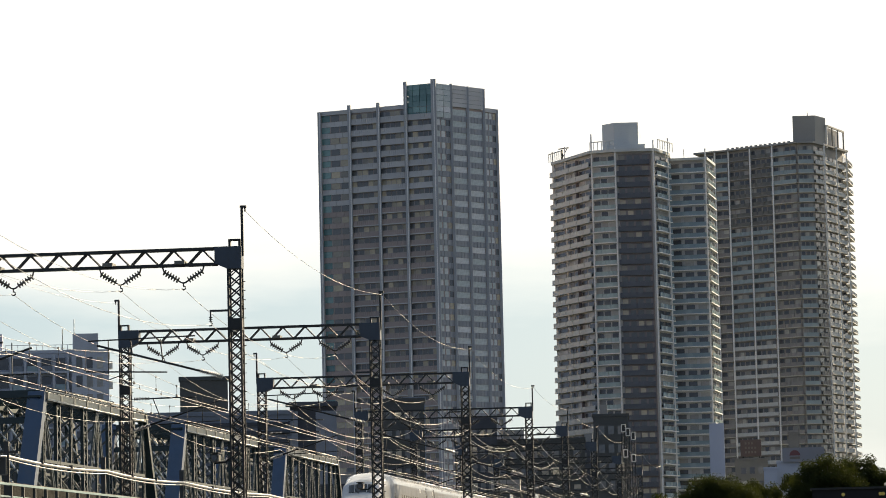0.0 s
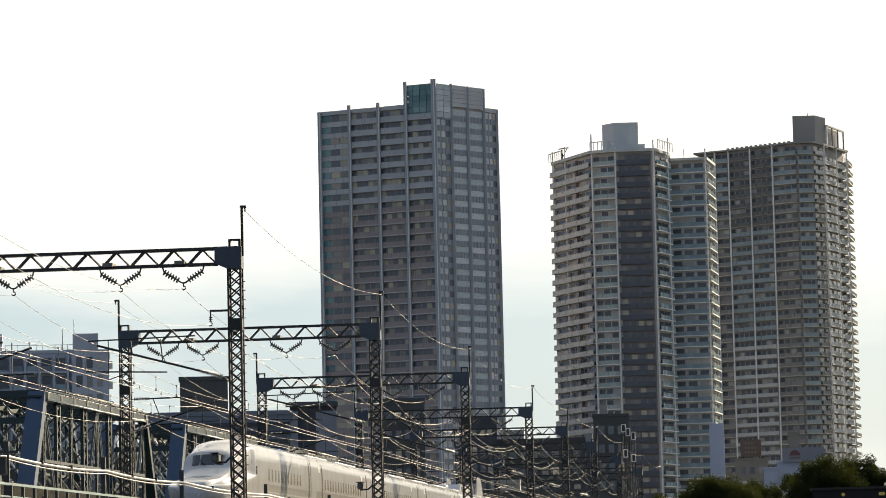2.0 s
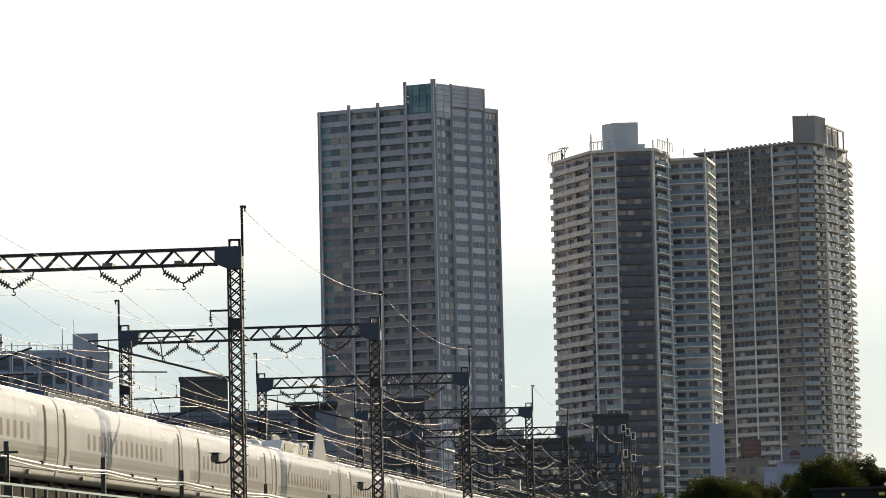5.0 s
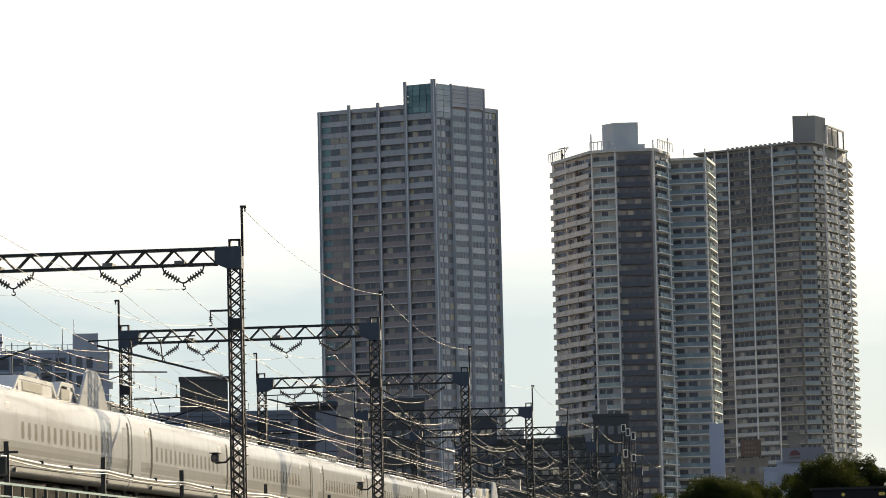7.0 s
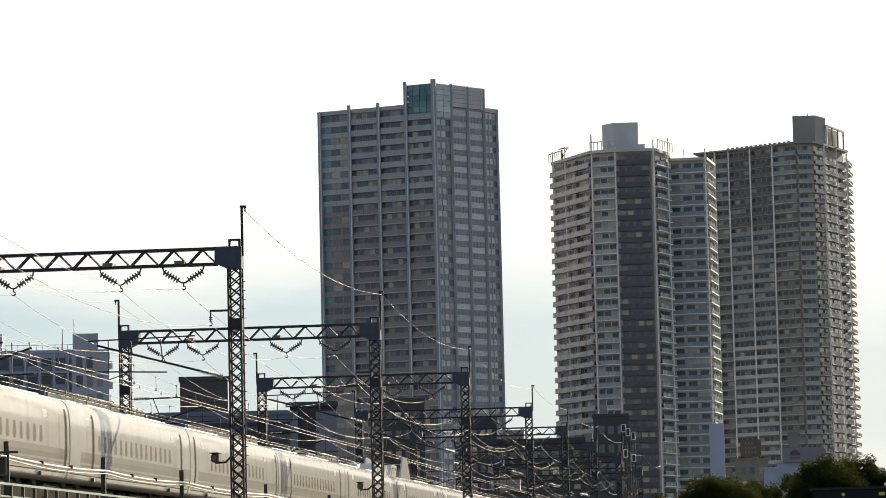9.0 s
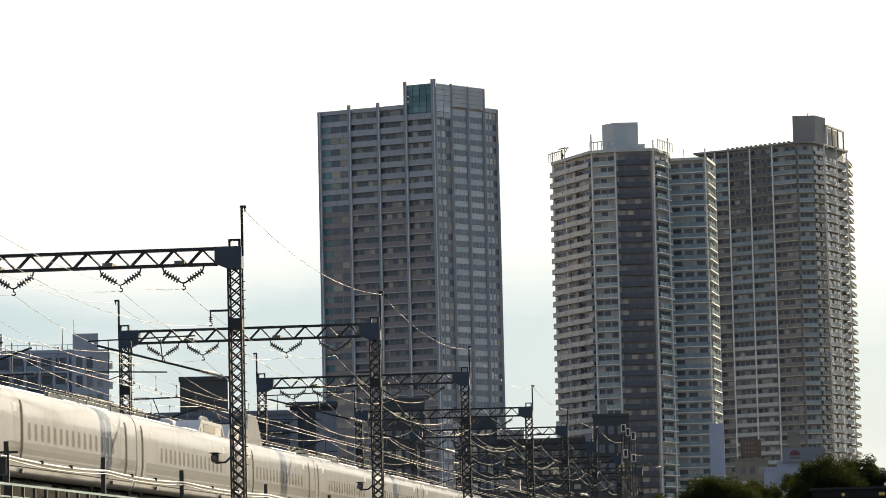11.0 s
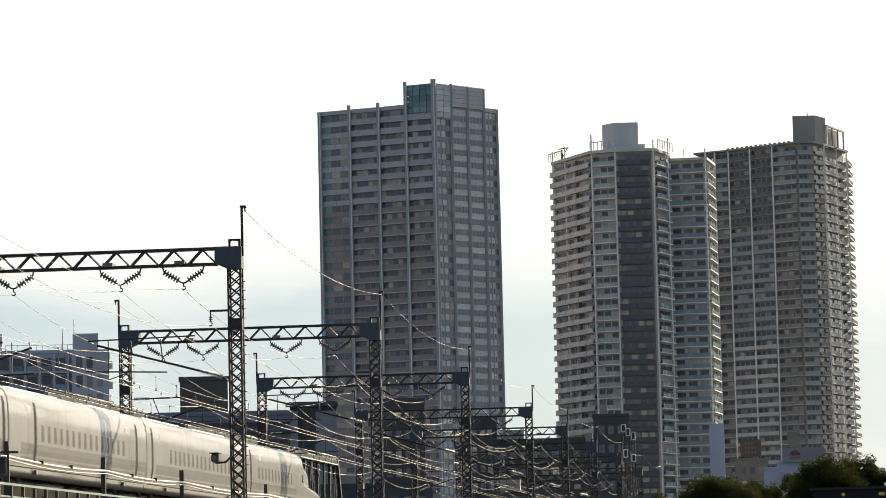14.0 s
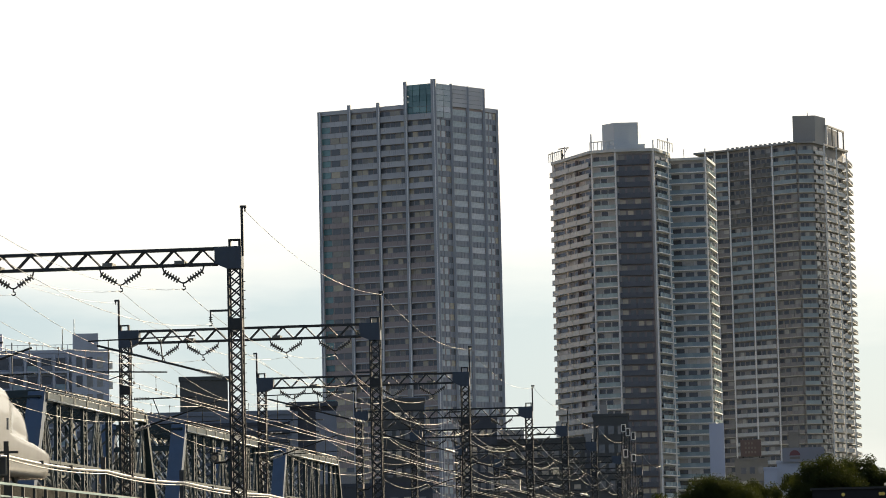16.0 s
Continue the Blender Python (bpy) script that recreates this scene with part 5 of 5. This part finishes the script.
def dark_block(x0, x1, y, top, mat, cols, seed):
    t = block("trackside_building", "dark low building behind the overhead wires", x0, x1, y, 12, top, mat)
    windows_on(t, x0 + 0.6, x1 - 0.6, y, 9, top - 0.6, cols, 3.3, "t1_glass", 0.6, 1.5, None, "plant_dark")
    part("roof_unit", box(B(), (x0 + (x1 - x0) * 0.3, y + 4, top + 1.2), ((x1 - x0) * 0.2, 3, 2.0)), "plant_dark", t)
    return t


for spec in ((-112, -83, 430, 18.0, "cube", 12, 11), (-79, -71.5, 590, 34.2, "cube", 4, 1), (-71, -64, 640, 33.0, "navy_wall", 4, 2), (-89, -84.6, 700, 40.6, "grey_wall", 3, 3), (-67, -48, 645, 29.0, "cube", 9, 4),
             (-53, -45, 690, 30.0, "navy_wall", 4, 5), (-44.5, -38.2, 620, 32.0, "cube", 3, 6), (-80, -62, 520, 17.5, "navy_wall", 8, 8), (-62, -38, 560, 17.0, "cube", 10, 9)):
    dark_block(*spec)

# right-hand group
hoard = empty("tall_panel", "tall blank pale blue panel on a steel frame", "sign board")
part("board", box(B(), (-28.9, 800, 28.0), (3.4, 0.6, 20.8)), "white_panel", hoard)
part("frame", box(B(), (-28.9, 800.6, 14.0), (2.6, 0.5, 28.0)), "steel_dark", hoard)
shop = block("brown_sign_building", "grey building with a brown rooftop sign", -25.5, -17.8, 820.4, 10, 30.5, "t3_mesh")
windows_on(shop, -24.5, -18.5, 820.4, 12, 29.8, 3, 3.2, "room", 0.6, 1.5)
sign = empty("roof_sign", "brown rooftop sign board with pale marks", "sign")
part("board", box(B(), (-21.7, 820.9, 33.3), (4.9, 0.5, 4.0)), "brown_sign", sign)
for r in range(3):
    for c in range(4 - (r == 0)):
        part("mark", box(B(), (-22.9 + 0.75 * c, 820.62, 34.4 - 1.05 * r), (0.42, 0.06, 0.5)), "faint_mark", sign)
for x in (-23.6, -19.8):
    part("post", box(B(), (x, 821.3, 31.6), (0.3, 0.3, 1.4)), "steel_dark", sign)
hall = block("white_hall", "pale building with a wide grey sign parapet", -14.9, -4.2, 780, 14, 28.3, "apt")
logo = empty("parapet_sign", "grey sign parapet with a red round emblem", "sign")
part("board", box(B(), (-8.85, 779.5, 29.9), (9.4, 0.5, 3.2)), "sign_grey", logo)
b = B()
ring = [(-10.8 + 1.2 * math.cos(math.pi * k / 12), 29.75 + 1.2 * math.sin(math.pi * k / 12)) for k in range(13)]
vs = [b.verts.new((x, 779.22, z)) for x, z in ring]
ws = [b.verts.new((x, 779.226, z)) for x, z in ring]
b.faces.new(vs)
b.faces.new(ws[::-1])
for k in range(13):
    b.faces.new((vs[k], ws[k], ws[(k + 1) % 13], vs[(k + 1) % 13]))
part("emblem", b, "red", logo, "red half-round emblem")
part("bar", box(B(), (-10.8, 779.22, 29.25), (2.3, 0.06, 0.5)), "faint_mark", logo)
annex = block("pale_annex", "pale blue-grey low annex", -17.6, -14.7, 770, 8, 26.6, "white_panel")
mast_house = block("lift_shaft", "pale beige roof house with aerials", -12.3, -9.9, 792, 3, 35.2, "t3_mesh")

# blocks beyond the trees, out of the camera's view, added to darken the train's reflections
for k, (x, w, h) in enumerate(((16, 15, 24), (32, 17, 31), (50, 16, 27), (67, 18, 34), (86, 16, 26), (103, 20, 32), (124, 18, 28), (143, 20, 33), (15, 22, 46), (38, 24, 54), (63, 22, 48), (86, 25, 57), (112, 24, 50))):
    t = empty("town_block", "unseen plain block added to darken the train's reflections", "building", "town blocks")
    y = 396 - 0.6 * k if k < 8 else 750 + 3 * k
    part("wall", box(B(), (x + w / 2, y, h / 2), (w, 14, h)), "t2_wall", t)
    windows_on(t, x + 1, x + w - 1, y - 7, 6, h - 0.6, 3, 6.4, "t1_glass", 0.6, 3.0, None, "plant_dark")

# near parapet with yellow roundels
par = empty("roof_parapet", "dark roof parapet with small yellow marks", "parapet")
part("board", box(B(), (5.0, 250, 4.05), (14.6, 0.6, 8.1)), "parapet_black", par)
part("coping", box(B(), (5.0, 250, 8.17), (14.9, 0.9, 0.14)), "steel_dark", par)
for x in (-0.1, 2.55, 2.75):
    b = B()
    tube(b, [(x, 249.6, 7.72), (x, 249.72, 7.72)], 0.13, 14)
    part("roundel", b, "yellow", par)


# ---- trees ----
def tree(x, y, base, top, rx, seed, clumps=60, per=620):
    rng = random.Random(seed)
    t = empty("tree", "broad dark green leafy tree with sunlit rims", "tree", "trees beyond the river bank", at=(x, y, base))
    h = top - base
    b = B()
    tube(b, [(0, 0, 0), (0.1, 0, h * 0.25), (0, 0.1, h * 0.5), (0.1, 0, h * 0.75)], [0.45, 0.36, 0.28, 0.12], 9)
    part("trunk", b, "bark", t)
    centres = []
    for k in range(clumps):
        while True:
            v = Vector((rng.uniform(-1, 1), rng.uniform(-1, 1), rng.uniform(-0.6, 1)))
            if 0.62 < v.length < 0.92:
                break
        centres.append(Vector((v.x * rx, v.y * rx * 0.9, h * 0.62 + v.z * h * 0.33)))
    lb = B()
    for c in centres[::4]:
        tube(lb, [(0, 0, h * 0.35), c * 0.6 + Vector((0, 0, h * 0.12)), c], [0.16, 0.09, 0.03], 5)
    part("limbs", lb, "bark", t)
    verts, faces = [], []
    for c in centres:
        r = rng.uniform(0.7, 1.2) * rx * 0.24
        for _ in range(per):
            d = Vector((rng.gauss(0, 1), rng.gauss(0, 1), rng.gauss(0, 0.8)))
            p = c + d.normalized() * r * (rng.random() ** 0.45) * Vector((1, 1, 0.8)).length / 1.62
            s = rng.uniform(0.06, 0.13)
            u = Vector((rng.gauss(0, 1), rng.gauss(0, 1), rng.gauss(0, 1))).normalized()
            w = u.cross(Vector((rng.gauss(0, 1), rng.gauss(0, 1), rng.gauss(0, 1)))).normalized()
            i = len(verts)
            verts += [p - u * s, p + w * s * 0.5, p + u * s, p - w * s * 0.5]
            faces.append((i, i + 1, i + 2, i + 3))
    me = bpy.data.meshes.new("crown")
    me.from_pydata([tuple(v) for v in verts], [], faces)
    me.materials.append(M["leaf"])
    o = new("crown", me)
    o.parent = t
    tagged(o, kind="stuff")
    return t


tree(-23.0, 420, 0, 13.6, 3.6, 1, 70)
tree(-14.4, 400, 0, 14.5, 5.6, 2, 200)
tree(-9.9, 404, 0, 14.1, 4.0, 3, 110)
tree(-5.8, 392, 0, 14.6, 2.9, 4, 60)
tree(-2.0, 380, 0, 15.9, 4.7, 5, 120)
tree(1.6, 386, 0, 16.3, 4.0, 6, 90)
tree(5.0, 388, 0, 15.6, 3.4, 7, 70)


# ---- movement ----
def motions():
    """The train runs towards the camera, gathering speed."""
    gone = ((0, 0), (2, 54.9), (3.5, 98.0), (5, 143.2), (7, 204.4), (9, 266.2), (11.5, 344.2), (14, 426.2), (16, 494.5))
    rows = [(t, pose(TRACK_NEAR, 221.2 - s, RAIL)) for t, s in gone]
    walk(train, rows)


motions()
